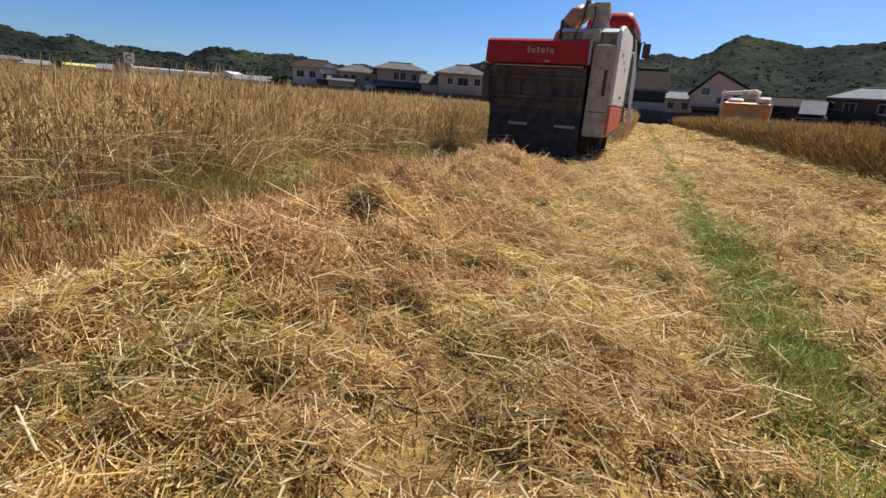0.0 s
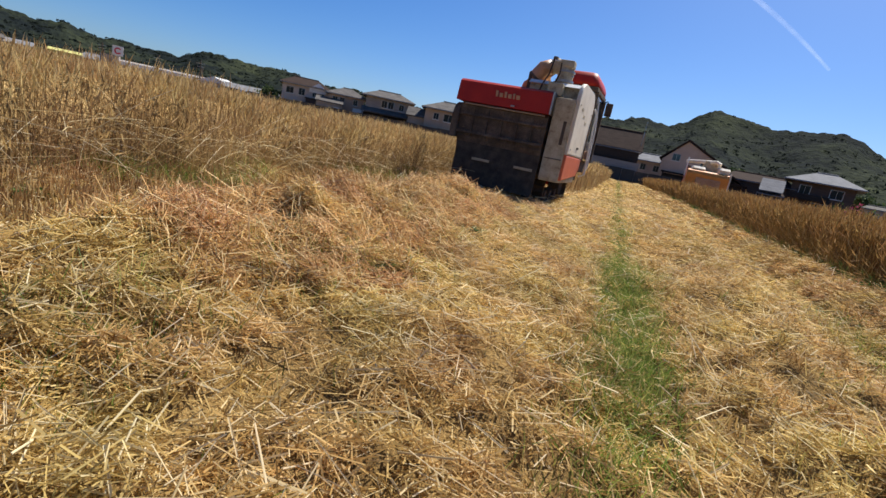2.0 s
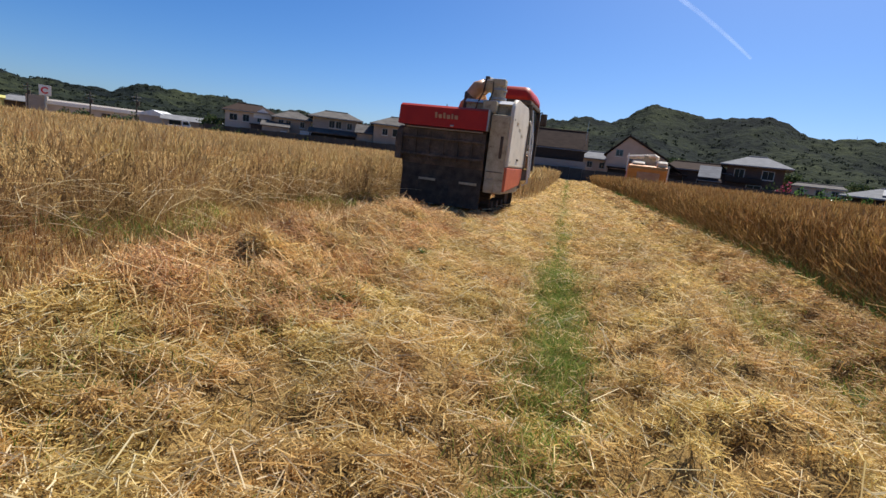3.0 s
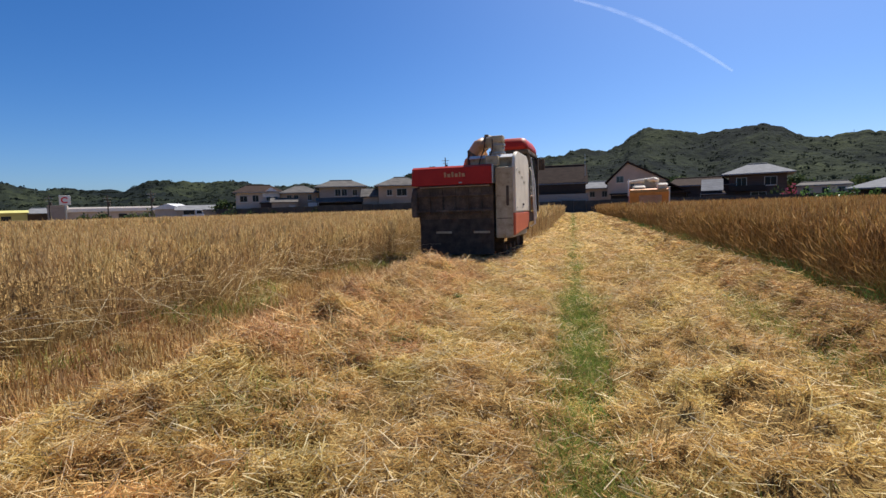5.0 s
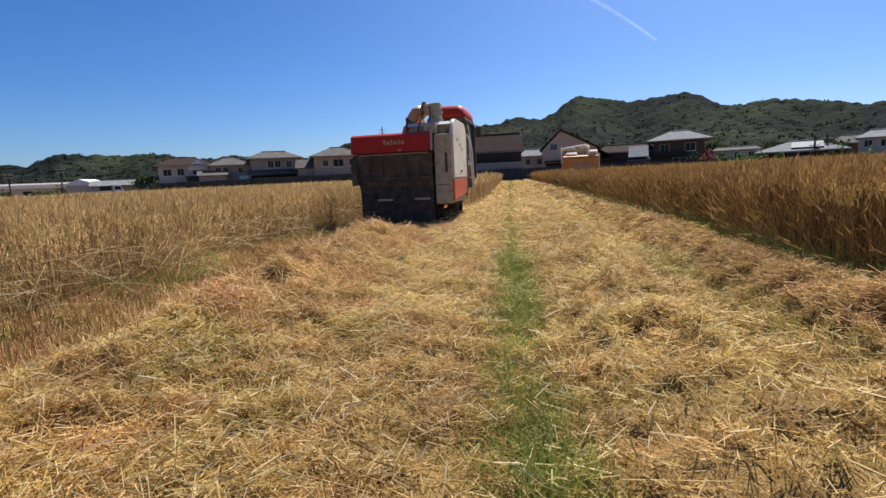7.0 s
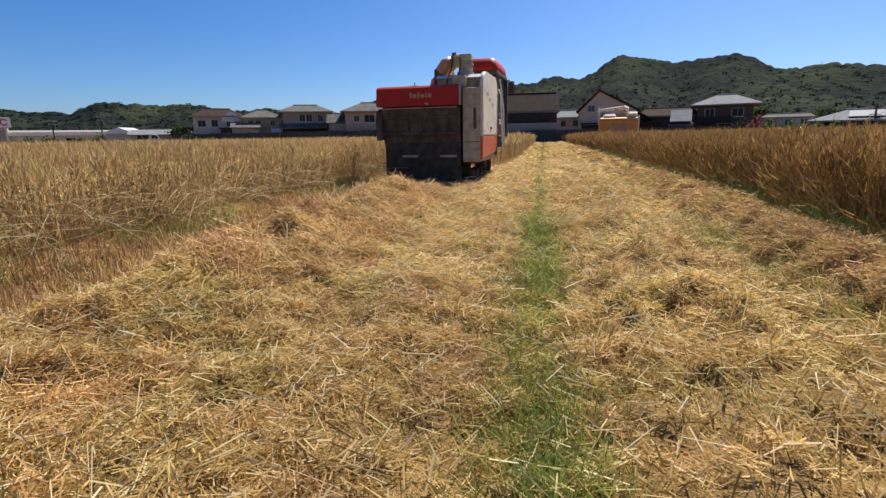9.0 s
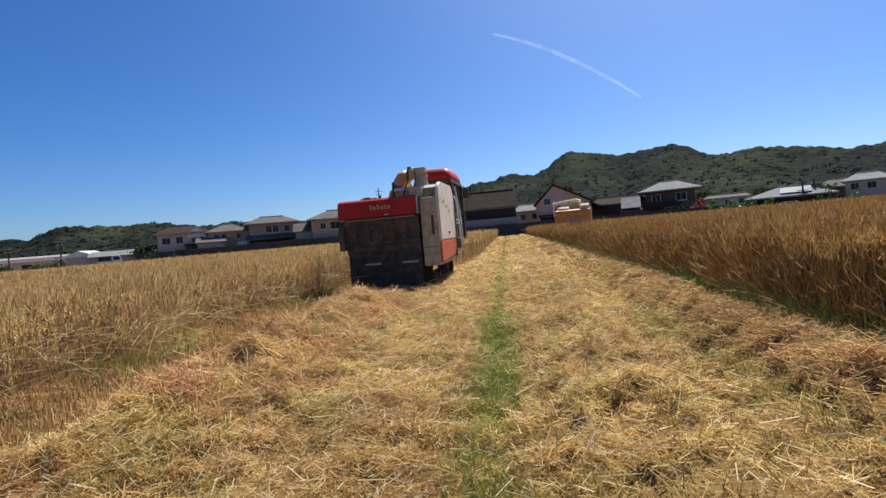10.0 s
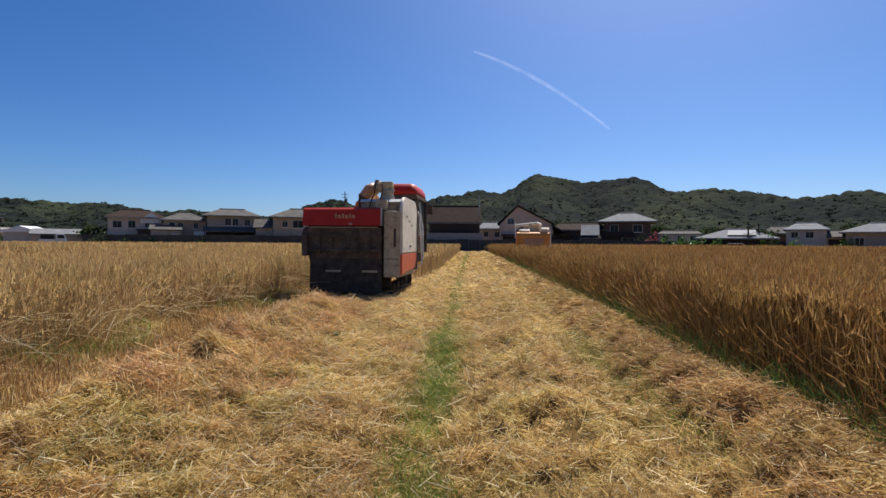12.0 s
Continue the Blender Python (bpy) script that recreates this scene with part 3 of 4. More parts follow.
# uncut rows ahead of the harvester
y = rng.uniform(12.6, FAR_END, 9000)
x = rng.uniform(-4.2, -0.95, len(y))
v, q, m = joined(crop_lot(x, y, 0.028, 0.88, 0.09))
tagged(fast_mesh("standing_barley", v, q, [M_STEM, M_EAR], m), "uncut barley rows ahead of the harvester", "crop", kind="stuff")


# ---- combine harvester ----
def empty(name, m, label, category, group=""):
    ob = new(name)
    ob.empty_display_size = 0.3
    ob.matrix_world = m
    return tagged(ob, label, category, group)


def arch_outline(y0, y1, z0, z1, r, n=8):
    """Side outline with both upper corners rounded off."""
    pts = [(y0, z0), (y1, z0)]
    for i in range(n + 1):
        a = math.pi / 2 * i / n
        pts.append((y1 - r + r * math.cos(a), z1 - r + r * math.sin(a)))
    for i in range(n + 1):
        a = math.pi / 2 + math.pi / 2 * i / n
        pts.append((y0 + r + r * math.cos(a), z1 - r + r * math.sin(a)))
    return pts


def crawler(parent, x):
    """A rubber crawler: belt with lugs, drive wheel and rollers."""
    w, y0, y1, r = 0.21, 0.75, 2.75, 0.26
    loop = []
    for i in range(13):
        a = -math.pi / 2 + math.pi * i / 12
        loop.append((y1 + r * math.cos(a), 0.29 + r * math.sin(a)))
    for i in range(13):
        a = math.pi / 2 + math.pi * i / 12
        loop.append((y0 + r * math.cos(a), 0.29 + r * math.sin(a)))
    bm = bmesh.new()
    n = len(loop)
    cy, cz = (y0 + y1) / 2, 0.29
    rings = []
    for sx, k in ((-w, 1.0), (w, 1.0), (w, 0.0), (-w, 0.0)):
        ring = []
        for yy, zz in loop:
            ey, ez = (yy - (y1 if yy > y1 else y0 if yy < y0 else yy)), zz - 0.29
            d = math.hypot(ey, ez) or 1
            s = 0 if k else 0.05 / d
            ring.append(bm.verts.new((x + sx, yy - ey * s, zz - ez * s)))
        rings.append(ring)
    for a in range(4):
        for i in range(n):
            b = (a + 1) % 4
            bm.faces.new((rings[a][i], rings[a][(i + 1) % n], rings[b][(i + 1) % n], rings[b][i]))
    for i in range(22):
        yy = y0 + (y1 - y0) * i / 21
        box(x - w, x + w, yy - 0.022, yy + 0.022, 0.0, 0.034, bm=bm)
        box(x - w, x + w, yy - 0.022, yy + 0.022, 0.545, 0.575, bm=bm)
    for i in range(1, 7):
        a = math.pi / 2 + math.pi * i / 7
        c = Vector((x, y0 + 0.275 * math.cos(a), 0.29 + 0.275 * math.sin(a)))
        tube([c - Vector((w, 0, 0)), c + Vector((w, 0, 0))], 0.024, 6, bm)
    belt = part("crawler_belt", bm, M_RUBBER, parent, "dusty black rubber crawler belt")
    for k, (yy, rr) in enumerate(((0.75, 0.2), (2.75, 0.2), (1.25, 0.1), (1.75, 0.1), (2.25, 0.1))):
        zz = 0.29 if k < 2 else 0.15
        part("roller", tube([(x - 0.12, yy, zz), (x + 0.12, yy, zz)], rr, 18), M_DARK, belt)


def harvester():
    h = empty("combine_harvester", pose(-2.22, 7.05, 0, 0, 0, -4.0), "red and cream crawler combine harvester, dusty, on straw beside barley", "combine harvester")
    crawler(h, -0.55)
    crawler(h, 0.55)
    part("chassis", box(-0.9, 0.9, 0.5, 3.1, 0.5, 0.72, 0.02), M_DARK, h)
    part("threshing_body", box(-1.0, 0.68, 0.45, 3.3, 0.6, 1.72, 0.04), M_DARK, h, "dark dusty threshing housing")
    # straw cutter at the rear: a box with a sloping back and a rounded drive cover
    cutter = part("straw_cutter", slab([(0.5, 0.62), (0.16, 0.62), (0.02, 0.95), (-0.02, 1.52), (0.06, 1.6), (0.5, 1.6)], "x", -0.98, 0.66, 0.02), M_DARK, h, "dark straw cutter housing coated with dust, haze in its colour")
    for x in (-0.7, -0.42, -0.14, 0.14, 0.42):
        part("rib", box(x - 0.012, x + 0.012, -0.035, 0.02, 0.98, 1.5, 0.005), M_DARK, cutter)
    part("cross_bar", box(-0.98, 0.66, -0.05, -0.012, 1.02, 1.07, 0.008), M_DARK, cutter)
    part("cross_bar", box(-0.98, 0.66, -0.055, -0.012, 1.34, 1.38, 0.008), M_DARK, cutter)
    part("drive_cover", slab(arch_outline(-0.08, 0.62, 0.92, 1.56, 0.24), "x", -1.1, -0.97, 0.03), M_DARK, h, "rounded dark belt cover")
    for yy, zz, r in ((0.12, 1.34, 0.07), (0.38, 1.12, 0.11)):
        part("pulley", tube([(-1.15, yy, zz), (-1.1, yy, zz)], r, 16), M_STEEL, h)
    # lower rubber curtain with two pale reflectors
    flap = part("rear_curtain", slab([(0.02, 0.13), (0.05, 0.13), (0.1, 0.98), (0.06, 0.98)], "x", -0.95, 0.66), M_RUBBER, h, "black rubber curtain")
    for x0, x1 in ((-0.58, -0.24), (0.24, 0.58)):
        part("reflector", box(x0, x1, 0.0, 0.026, 0.57, 0.615, 0.004), M_BEIGE, flap, "pale reflector strip")
    part("side_skirt", box(-1.0, -0.94, 0.15, 3.0, 0.5, 1.5, 0.02), M_DARK, h)
    for x in (-0.86, 0.58):
        for z in (1.12, 1.28, 1.46):
            part("bolt", tube([(x, -0.045, z), (x, -0.02, z)], 0.016, 8), M_DARK, cutter)
    part("hinge", tube([(-0.9, -0.06, 1.545), (0.6, -0.06, 1.545)], 0.016, 8), M_STEEL, cutter)
    for x in (-0.7, -0.1, 0.5):
        part("curtain_strip", box(x - 0.12, x + 0.12, 0.028, 0.04, 0.15, 0.54, 0.003), M_RUBBER, flap)
    # red rear hood
    hood = part("rear_hood", slab([(-0.12, 1.58), (-0.07, 1.93), (0.0, 1.97), (0.95, 1.95), (0.95, 1.58)], "x", -1.07, 0.69, 0.03), M_RED, h, "glossy red rear hood", True)
    hood.data.shade_flat()
    part("hood_edge", box(0.672, 0.7, -0.13, 0.9, 1.575, 1.955, 0.01), M_STEEL, hood)
    for i, (x, w, hh) in enumerate(((-0.34, 0.05, 0.1), (-0.27, 0.07, 0.07), (-0.18, 0.05, 0.1), (-0.11, 0.07, 0.07), (-0.02, 0.04, 0.09), (0.04, 0.07, 0.07))):
        part("emblem_mark", slab([(x + 0.008, 1.735), (x + w, 1.735), (x + w - 0.008, 1.735 + hh), (x, 1.735 + hh)], "y", -0.112, -0.085), M_TAN, hood, "pale painted mark")
    part("hood_latch", box(-0.02, 0.05, -0.135, -0.1, 1.6, 1.63, 0.006), M_STEEL, hood)
    # grain tank on the other side
    part("tank_column", box(0.71, 1.06, 0.0, 1.75, 0.47, 1.9, 0.03), M_BEIGE, h, "grimy beige rear column of the grain tank")
    part("column_slot", box(0.93, 0.985, -0.012, 0.01, 1.12, 1.52, 0.01), M_DARK, h)
    part("column_seam", box(0.74, 1.04, -0.008, 0.005, 0.86, 0.875), M_DARK, h)
    part("column_hatch", box(0.76, 0.9, -0.014, 0.006, 0.52, 0.72, 0.008), M_BEIGE, h)
    part("side_panel", slab(arch_outline(0.05, 1.8, 0.98, 2.22, 0.32), "x", 1.04, 1.115, 0.03), M_CREAM, h, "dusty cream side panel with a rounded top", False)
    part("lower_panel", slab([(0.05, 0.52), (1.6, 0.62), (1.8, 0.76), (1.8, 0.97), (0.05, 0.97)], "x", 1.04, 1.11, 0.02), M_ORANGE, h, "faded orange lower side panel")
    for i in range(3):
        part("decal_bar", box(1.116, 1.12, 0.42 + 0.3 * i, 0.62 + 0.3 * i, 1.78 - 0.09 * i, 1.83 - 0.09 * i), M_BEIGE, h)
    for y in (0.2, 1.65):
        for z in (1.08, 1.85):
            part("panel_screw", tube([(1.112, y, z), (1.124, y, z)], 0.016, 8), M_STEEL, h)
    part("panel_handle", box(1.114, 1.135, 0.85, 1.0, 1.12, 1.16, 0.008), M_DARK, h)
    part("grain_tank", box(0.12, 1.05, 0.28, 1.78, 1.88, 2.12, 0.03), M_BEIGE, h, "beige grain tank top")
    part("tank_rim", slab([(0.2, 2.11), (0.3, 2.175), (0.32, 2.165), (0.25, 2.1)], "x", 0.12, 1.06), M_WHITE, h, "white tank rim")
    part("control_box", box(0.5, 0.76, 0.06, 0.27, 1.92, 2.14, 0.02), M_BEIGE, h)
    # unloading auger: upright tube, elbow and resting arm
    auger = part("unloading_auger", tube([(0.68, 0.45, 2.05), (0.68, 0.45, 2.44)], 0.14, 20), M_BEIGE, h, "grimy upright auger tube")
    part("collar", tube([(0.68, 0.45, 2.2), (0.68, 0.45, 2.24)], 0.165, 20), M_STEEL, auger)
    part("collar", tube([(0.68, 0.45, 2.37), (0.68, 0.45, 2.4)], 0.16, 20), M_STEEL, auger)
    part("elbow", tube([(0.7, 0.45, 2.36), (0.62, 0.45, 2.44), (0.5, 0.46, 2.47), (0.36, 0.48, 2.43)], [0.13, 0.14, 0.135, 0.13], 20), M_BEIGE, auger, "beige auger elbow", True)
    part("auger_arm", tube([(0.38, 0.5, 2.4), (0.2, 0.9, 2.36), (-0.1, 2.6, 2.3), (-0.3, 4.2, 2.26)], [0.115, 0.105, 0.1, 0.1], 18), M_TAN, auger, "tan auger arm resting forward", True)
    part("auger_spout", tube([(0.4, 0.46, 2.44), (0.27, 0.42, 2.39), (0.15, 0.42, 2.24), (0.07, 0.42, 2.08), (0.03, 0.42, 1.97)], [0.135, 0.135, 0.12, 0.11, 0.1], 18), M_TAN, auger, "tan curved spout", True)
    part("spout_band", tube([(0.16, 0.42, 2.25), (0.13, 0.42, 2.21)], 0.13, 18), M_DARK, auger)
    for x, z in ((0.56, 2.12), (0.8, 2.14), (0.84, 2.3)):
        part("bolt", tube([(x, 0.27, z), (x, 0.31, z)], 0.02, 8), M_STEEL, auger)
    part("hydraulic_hose", tube([(0.46, 0.28, 2.55), (0.44, 0.24, 2.3), (0.36, 0.22, 2.1), (0.33, 0.2, 1.95)], 0.014, 8), M_RUBBER, auger)
    part("hydraulic_hose", tube([(0.6, 0.28, 2.5), (0.62, 0.24, 2.32), (0.56, 0.22, 2.1)], 0.012, 8), M_RUBBER, auger)
    part("work_lamp", box(0.42, 0.5, 0.34, 0.42, 2.54, 2.61, 0.012), M_DARK, auger)
    part("bracket", box(0.06, 0.12, 0.3, 0.36, 1.95, 2.26, 0.01), M_DARK, auger)
    part("motor", box(0.56, 0.82, 0.3, 0.52, 2.44, 2.57, 0.03), M_BEIGE, auger)
    part("cross_rod", tube([(0.46, 0.3, 2.53), (0.8, 0.34, 2.56)], 0.012, 6), M_WHITE, auger)
    # cab
    cab = part("cab", box(0.12, 1.08, 2.0, 3.5, 0.95, 2.4, 0.05, taper=(0.03, 0.08)), M_GLASS, h, "dark glazed operator cab")
    part("cab_roof", box(0.12, 1.1, 1.9, 3.62, 2.42, 2.74, 0.13, taper=(0.1, 0.14)), M_RED, cab, "rounded red cab roof", True)
    part("roof_lining", box(0.14, 1.08, 1.93, 3.55, 2.34, 2.44, 0.02), M_DARK, cab)
    for x, y in ((0.13, 2.02), (1.07, 2.02), (0.13, 3.44), (1.07, 3.44)):
        part("pillar", box(x - 0.04, x + 0.04, y - 0.04, y + 0.04, 0.95, 2.36, 0.012), M_DARK, cab)
    part("cab_base", box(0.1, 0.98, 1.95, 3.55, 0.7, 1.25, 0.03), M_DARK, cab, "dark lower cab panel")
    mirror = part("mirror", box(1.19, 1.34, 2.9, 2.96, 2.0, 2.28, 0.02), M_DARK, cab, "black side mirror")
    part("mirror_arm", tube([(1.08, 3.2, 2.3), (1.2, 3.0, 2.32), (1.27, 2.95, 2.2)], 0.012, 8), M_DARK, mirror)
    part("grab_rail", tube([(1.13, 1.86, 2.0), (1.17, 1.9, 1.9), (1.2, 1.92, 1.2), (1.22, 1.94, 0.68), (1.12, 1.96, 0.62)], 0.02, 8), M_WHITE, h, "white grab rail")
    part("grab_rail", tube([(1.12, 2.1, 2.25), (1.2, 2.14, 1.6), (1.22, 2.16, 0.8)], 0.016, 8), M_WHITE, h)
    # header with reel and dividers in front
    header = part("header", box(-1.35, 0.3, 3.5, 4.3, 0.25, 0.95, 0.04, taper=(0, 0.15)), M_RED, h, "red cutting header")
    for x in (-1.3, -0.78, -0.27, 0.25):
        part("divider", slab([(4.2, 0.12), (5.0, 0.1), (4.3, 0.62), (4.2, 0.7)], "x", x - 0.05, x + 0.05, 0.015), M_RED, header)
    part("reel", tube([(-1.3, 4.3, 0.95), (0.25, 4.3, 0.95)], 0.05, 10), M_STEEL, header)
    return h


harvester()


def orange_harvester():
    h = empty("combine_harvester", pose(4.75, 31.0, 0.12, 0, 0, -4) @ Matrix.Scale(1.22, 4), "small orange combine harvester working far off in the tawny crop", "combine harvester")
    crawler(h, -0.5)
    crawler(h, 0.5)
    part("body", box(-0.92, 0.92, 0.2, 3.0, 0.55, 1.5, 0.08), M_ORANGE, h, "orange painted body")
    paint = material("dusty_orange_paint", [(0.62, 0.21, 0.035), (0.78, 0.31, 0.06)], 3, 40, 0.5)
    hood = part("rear_hood", slab([(0.0, 0.6), (-0.04, 1.35), (0.06, 1.5), (0.24, 1.56), (0.9, 1.56), (0.9, 0.6)], "x", -0.95, 0.95, 0.06), paint, h, "dusty orange rear hood")
    part("rear_panel", box(-0.5, 0.6, -0.09, -0.03, 0.75, 1.2, 0.03), M_TAN, hood, "paler tan inset panel")
    part("side_strip", box(0.93, 1.0, -0.02, 0.4, 0.6, 1.62, 0.03), M_CREAM, hood, "cream side strip")
    for x, w, z in ((-0.78, 0.62, 1.74), (0.42, 0.5, 1.84)):
        part("tank", slab([(0.3, 1.5), (0.24, z - 0.1), (0.36, z), (1.1, z), (1.3, z - 0.1), (1.3, 1.5)], "x", x, x + w, 0.09), M_CREAM, h, "rounded cream tank cover")
    part("hopper", slab([(-0.3, 1.55), (-0.16, 1.95), (-0.2, 2.12), (0.5, 2.12), (0.46, 1.95), (0.6, 1.55)], "y", 1.2, 2.1, 0.06), M_BEIGE, h, "tan grain hopper")
    part("auger", tube([(0.45, 0.9, 1.8), (0.45, 0.9, 2.02), (0.3, 0.95, 2.08), (-0.95, 2.6, 2.0)], 0.1, 12), M_CREAM, h)
    part("lamp_post", tube([(-0.98, 1.2, 1.2), (-0.98, 1.2, 2.14)], 0.035, 8), M_WHITE, h)
    part("seat_deck", box(-0.9, -0.1, 1.8, 2.9, 1.5, 1.75, 0.04), M_DARK, h)
    part("header", slab([(3.0, 0.3), (3.0, 0.95), (3.5, 0.8), (3.9, 0.35)], "x", -0.95, 0.95, 0.03), M_ORANGE, h)


orange_harvester()


# ---- houses beyond the field ----
def at(az, dist, z=0.0, turn=0.0):
    """A pose at a bearing (degrees, to the right of straight ahead) and distance from the field's near side."""
    az = az * 0.957
    a, dist = radians(az), dist * 1.04
    return pose(dist * math.sin(a), dist * math.cos(a) - 3.0, z, 0, 0, turn - az)


def hip_roof(w, d, z0, rise, over, ridge, thick=0.16):
    """Hipped roof over a w x d plan (front towards -y); ridge: its length. ridge = w gives a gable."""
    bm = bmesh.new()
    hw, hd = w / 2 + over, d / 2 + over
    r = ridge / 2 + (over if ridge >= w else 0)
    lo = [bm.verts.new(p) for p in ((-hw, -hd, z0 - thick), (hw, -hd, z0 - thick), (hw, hd, z0 - thick), (-hw, hd, z0 - thick))]
    mid = [bm.verts.new(p) for p in ((-hw, -hd, z0), (hw, -hd, z0), (hw, hd, z0), (-hw, hd, z0))]
    a, b = bm.verts.new((-r, 0, z0 + rise)), bm.verts.new((r, 0, z0 + rise))
    bm.faces.new(lo)
    for i in range(4):
        bm.faces.new((lo[i], lo[(i + 1) % 4], mid[(i + 1) % 4], mid[i]))
    bm.faces.new((mid[0], mid[1], b, a)), bm.faces.new((mid[2], mid[3], a, b))
    bm.faces.new((mid[1], mid[2], b)), bm.faces.new((mid[3], mid[0], a))
    return bm


def front_gable(w, d, z0, rise, over, thick=0.16, peak=0.0):
    """Gable towards the field; peak: where across the front its top stands."""
    hw, hd = w / 2 + over, d / 2 + over
    return slab([(-hw, z0 - thick), (-hw, z0), (peak, z0 + rise), (hw, z0), (hw, z0 - thick), (peak, z0 + rise - thick * 1.3)], "y", -hd, hd)


def window(parent, x, z, w, h, y, balcony=False):
    f = part("window", box(x - w / 2 - 0.06, x + w / 2 + 0.06, y - 0.05, y + 0.04, z - 0.06, z + h + 0.06, 0.01), M_STEEL, parent)
    for s in (-1, 1):
        part("pane", box(x + (s - 1) * w / 4 + 0.02, x + (s + 1) * w / 4 - 0.02, y - 0.062, y - 0.02, z, z + h), M_GLASS, f)
    part("sill", box(x - w / 2 - 0.1, x + w / 2 + 0.1, y - 0.12, y, z - 0.12, z - 0.062, 0.01), M_WHITE, f)


def house(m, w, d, eave, rise, wall, roof, label, ridge=None, over=0.55, gable=False, peak=0.0, windows=(), pent=None, base=0.5, extra=None):
    h = empty("house", m, label, "house")
    outline = None
    if gable:
        outline = [(-w / 2, 0), (w / 2, 0), (w / 2, eave), (peak, eave + rise * 0.93), (-w / 2, eave)]
        part("wall", slab(outline, "y", -d / 2, d / 2), wall, h)
        part("roof", front_gable(w, d, eave + 0.1, rise, over, 0.2, peak), roof, h)
    else:
        part("wall", box(-w / 2, w / 2, -d / 2, d / 2, 0, eave), wall, h)
        r = part("roof", hip_roof(w, d, eave, rise, over, w * 0.45 if ridge is None else ridge), roof, h)
        part("ridge_tiles", tube([(-(w * 0.45 if ridge is None else ridge) / 2, 0, eave + rise), ((w * 0.45 if ridge is None else ridge) / 2, 0, eave + rise)], 0.13, 8), roof, r)
    part("footing", box(-w / 2 - 0.06, w / 2 + 0.06, -d / 2 - 0.06, d / 2 + 0.06, 0, base), M_BLOCK, h)
    part("gutter", tube([(-w / 2 - over, -d / 2 - over - 0.05, eave - 0.12), (w / 2 + over, -d / 2 - over - 0.05, eave - 0.12)], 0.06, 6) if not gable else tube([(w / 2 + 0.05, -d / 2 - 0.05, 0), (w / 2 + 0.05, -d / 2 - 0.05, eave)], 0.05, 6), M_STEEL, h)
    for x, z, ww, hh in windows:
        window(h, x, z, ww, hh, -d / 2)
    if pent:
        x0, x1, z, out = pent
        part("lower_roof", slab([(-d / 2 + 0.1, z + 0.75), (-d / 2 - out, z), (-d / 2 - out, z - 0.14), (-d / 2 + 0.1, z - 0.05)], "x", x0, x1), roof, h)
        n = 4
        for i in range(n):
            xx = x0 + 0.3 + (x1 - x0 - 0.6) * i / (n - 1)
            part("post", box(xx - 0.06, xx + 0.06, -d / 2 - out + 0.2, -d / 2 - out + 0.32, 0, z - 0.1), M_WOOD, h)
    return h


h = house(at(-36.6, 95, 0), 7.8, 7.5, 5.1, 1.4, M_WALL_W, M_TILE_B, "two-storey off-white house with a brown tiled roof", ridge=4.2, windows=((-2.6, 3.4, 1.2, 1.0), (-0.6, 3.4, 1.0, 1.1), (1.6, 3.5, 0.7, 1.1), (2.8, 3.5, 0.7, 1.1)))
part("annex", box(0.2, 3.95, -5.4, -3.7, 0, 3.0), M_WALL_N, h, "dark brown annex")
part("annex_roof", box(0.0, 4.1, -5.6, -3.6, 3.0, 3.16, 0.02), M_TILE_B, h)
part("gable_front", slab([(0.6, 4.2), (3.6, 4.2), (3.6, 4.9), (2.1, 5.9), (0.6, 4.9)], "y", -3.98, -3.76), M_WHITE, h, "white gable front")
h = house(at(-32.1, 92, 0), 6.2, 7.0, 4.8, 1.35, M_WALL_B, M_TILE, "two-storey beige house with a grey hipped roof", ridge=1.6, windows=((-1.9, 3.3, 0.8, 1.0), (-0.7, 3.3, 0.8, 1.0), (1.6, 3.4, 0.7, 0.9)))
part("annex", box(-4.8, -0.6, -6.0, -3.4, 0, 3.1), M_WALL_B, h)
part("annex_roof", slab([(-6.2, 3.1), (-3.4, 3.9), (-3.4, 3.72), (-6.2, 2.95)], "x", -5.1, -0.4), M_TILE, h)
part("garage_door", box(-1.9, -0.9, -6.06, -6.0, 0.2, 2.4, 0.01), M_WHITE, h, "white garage shutter")
part("porch", box(1.3, 3.2, -5.0, -3.5, 0, 2.9, 0.02), M_WHITE, h, "white porch")
h = house(at(-27.4, 88, 0), 7.4, 8.0, 5.5, 1.25, M_WALL_G, M_TILE, "two-storey grey house with tiled hipped roof and a wide lower roof", ridge=4.0, over=0.8, windows=((-0.6, 3.9, 0.9, 1.1), (0.5, 3.9, 0.9, 1.1), (2.3, 3.9, 0.8, 1.0), ), pent=(-4.3, 4.3, 2.9, 1.6))
part("veranda_front", box(-3.9, 3.4, -4.3, -4.08, 0.2, 2.7, 0.02), M_WOOD, h, "dark timber veranda front with its shade put into the colour")
house(at(-24.1, 98, 0), 4.2, 6, 4.4, 1.3, M_WALL_W, M_TILE, "pale house half hidden behind its neighbours", ridge=1.0, windows=((0.6, 2.8, 0.9, 1.0),))
h = house(at(-20.4, 82, 0), 7.2, 7.6, 5.2, 1.5, M_WALL_B, M_TILE, "two-storey beige house with a grey hipped roof", ridge=2.2, over=0.7, windows=((0.2, 3.5, 1.6, 1.1), (-1.8, 3.6, 0.8, 0.9), (2.4, 3.6, 0.9, 1.0), (0.2, 1.0, 1.6, 1.2), (-2.3, 1.0, 0.8, 1.1)))
part("annex", box(-6.2, -3.7, -3.0, 2.0, 0, 3.6), M_WALL_B, h)
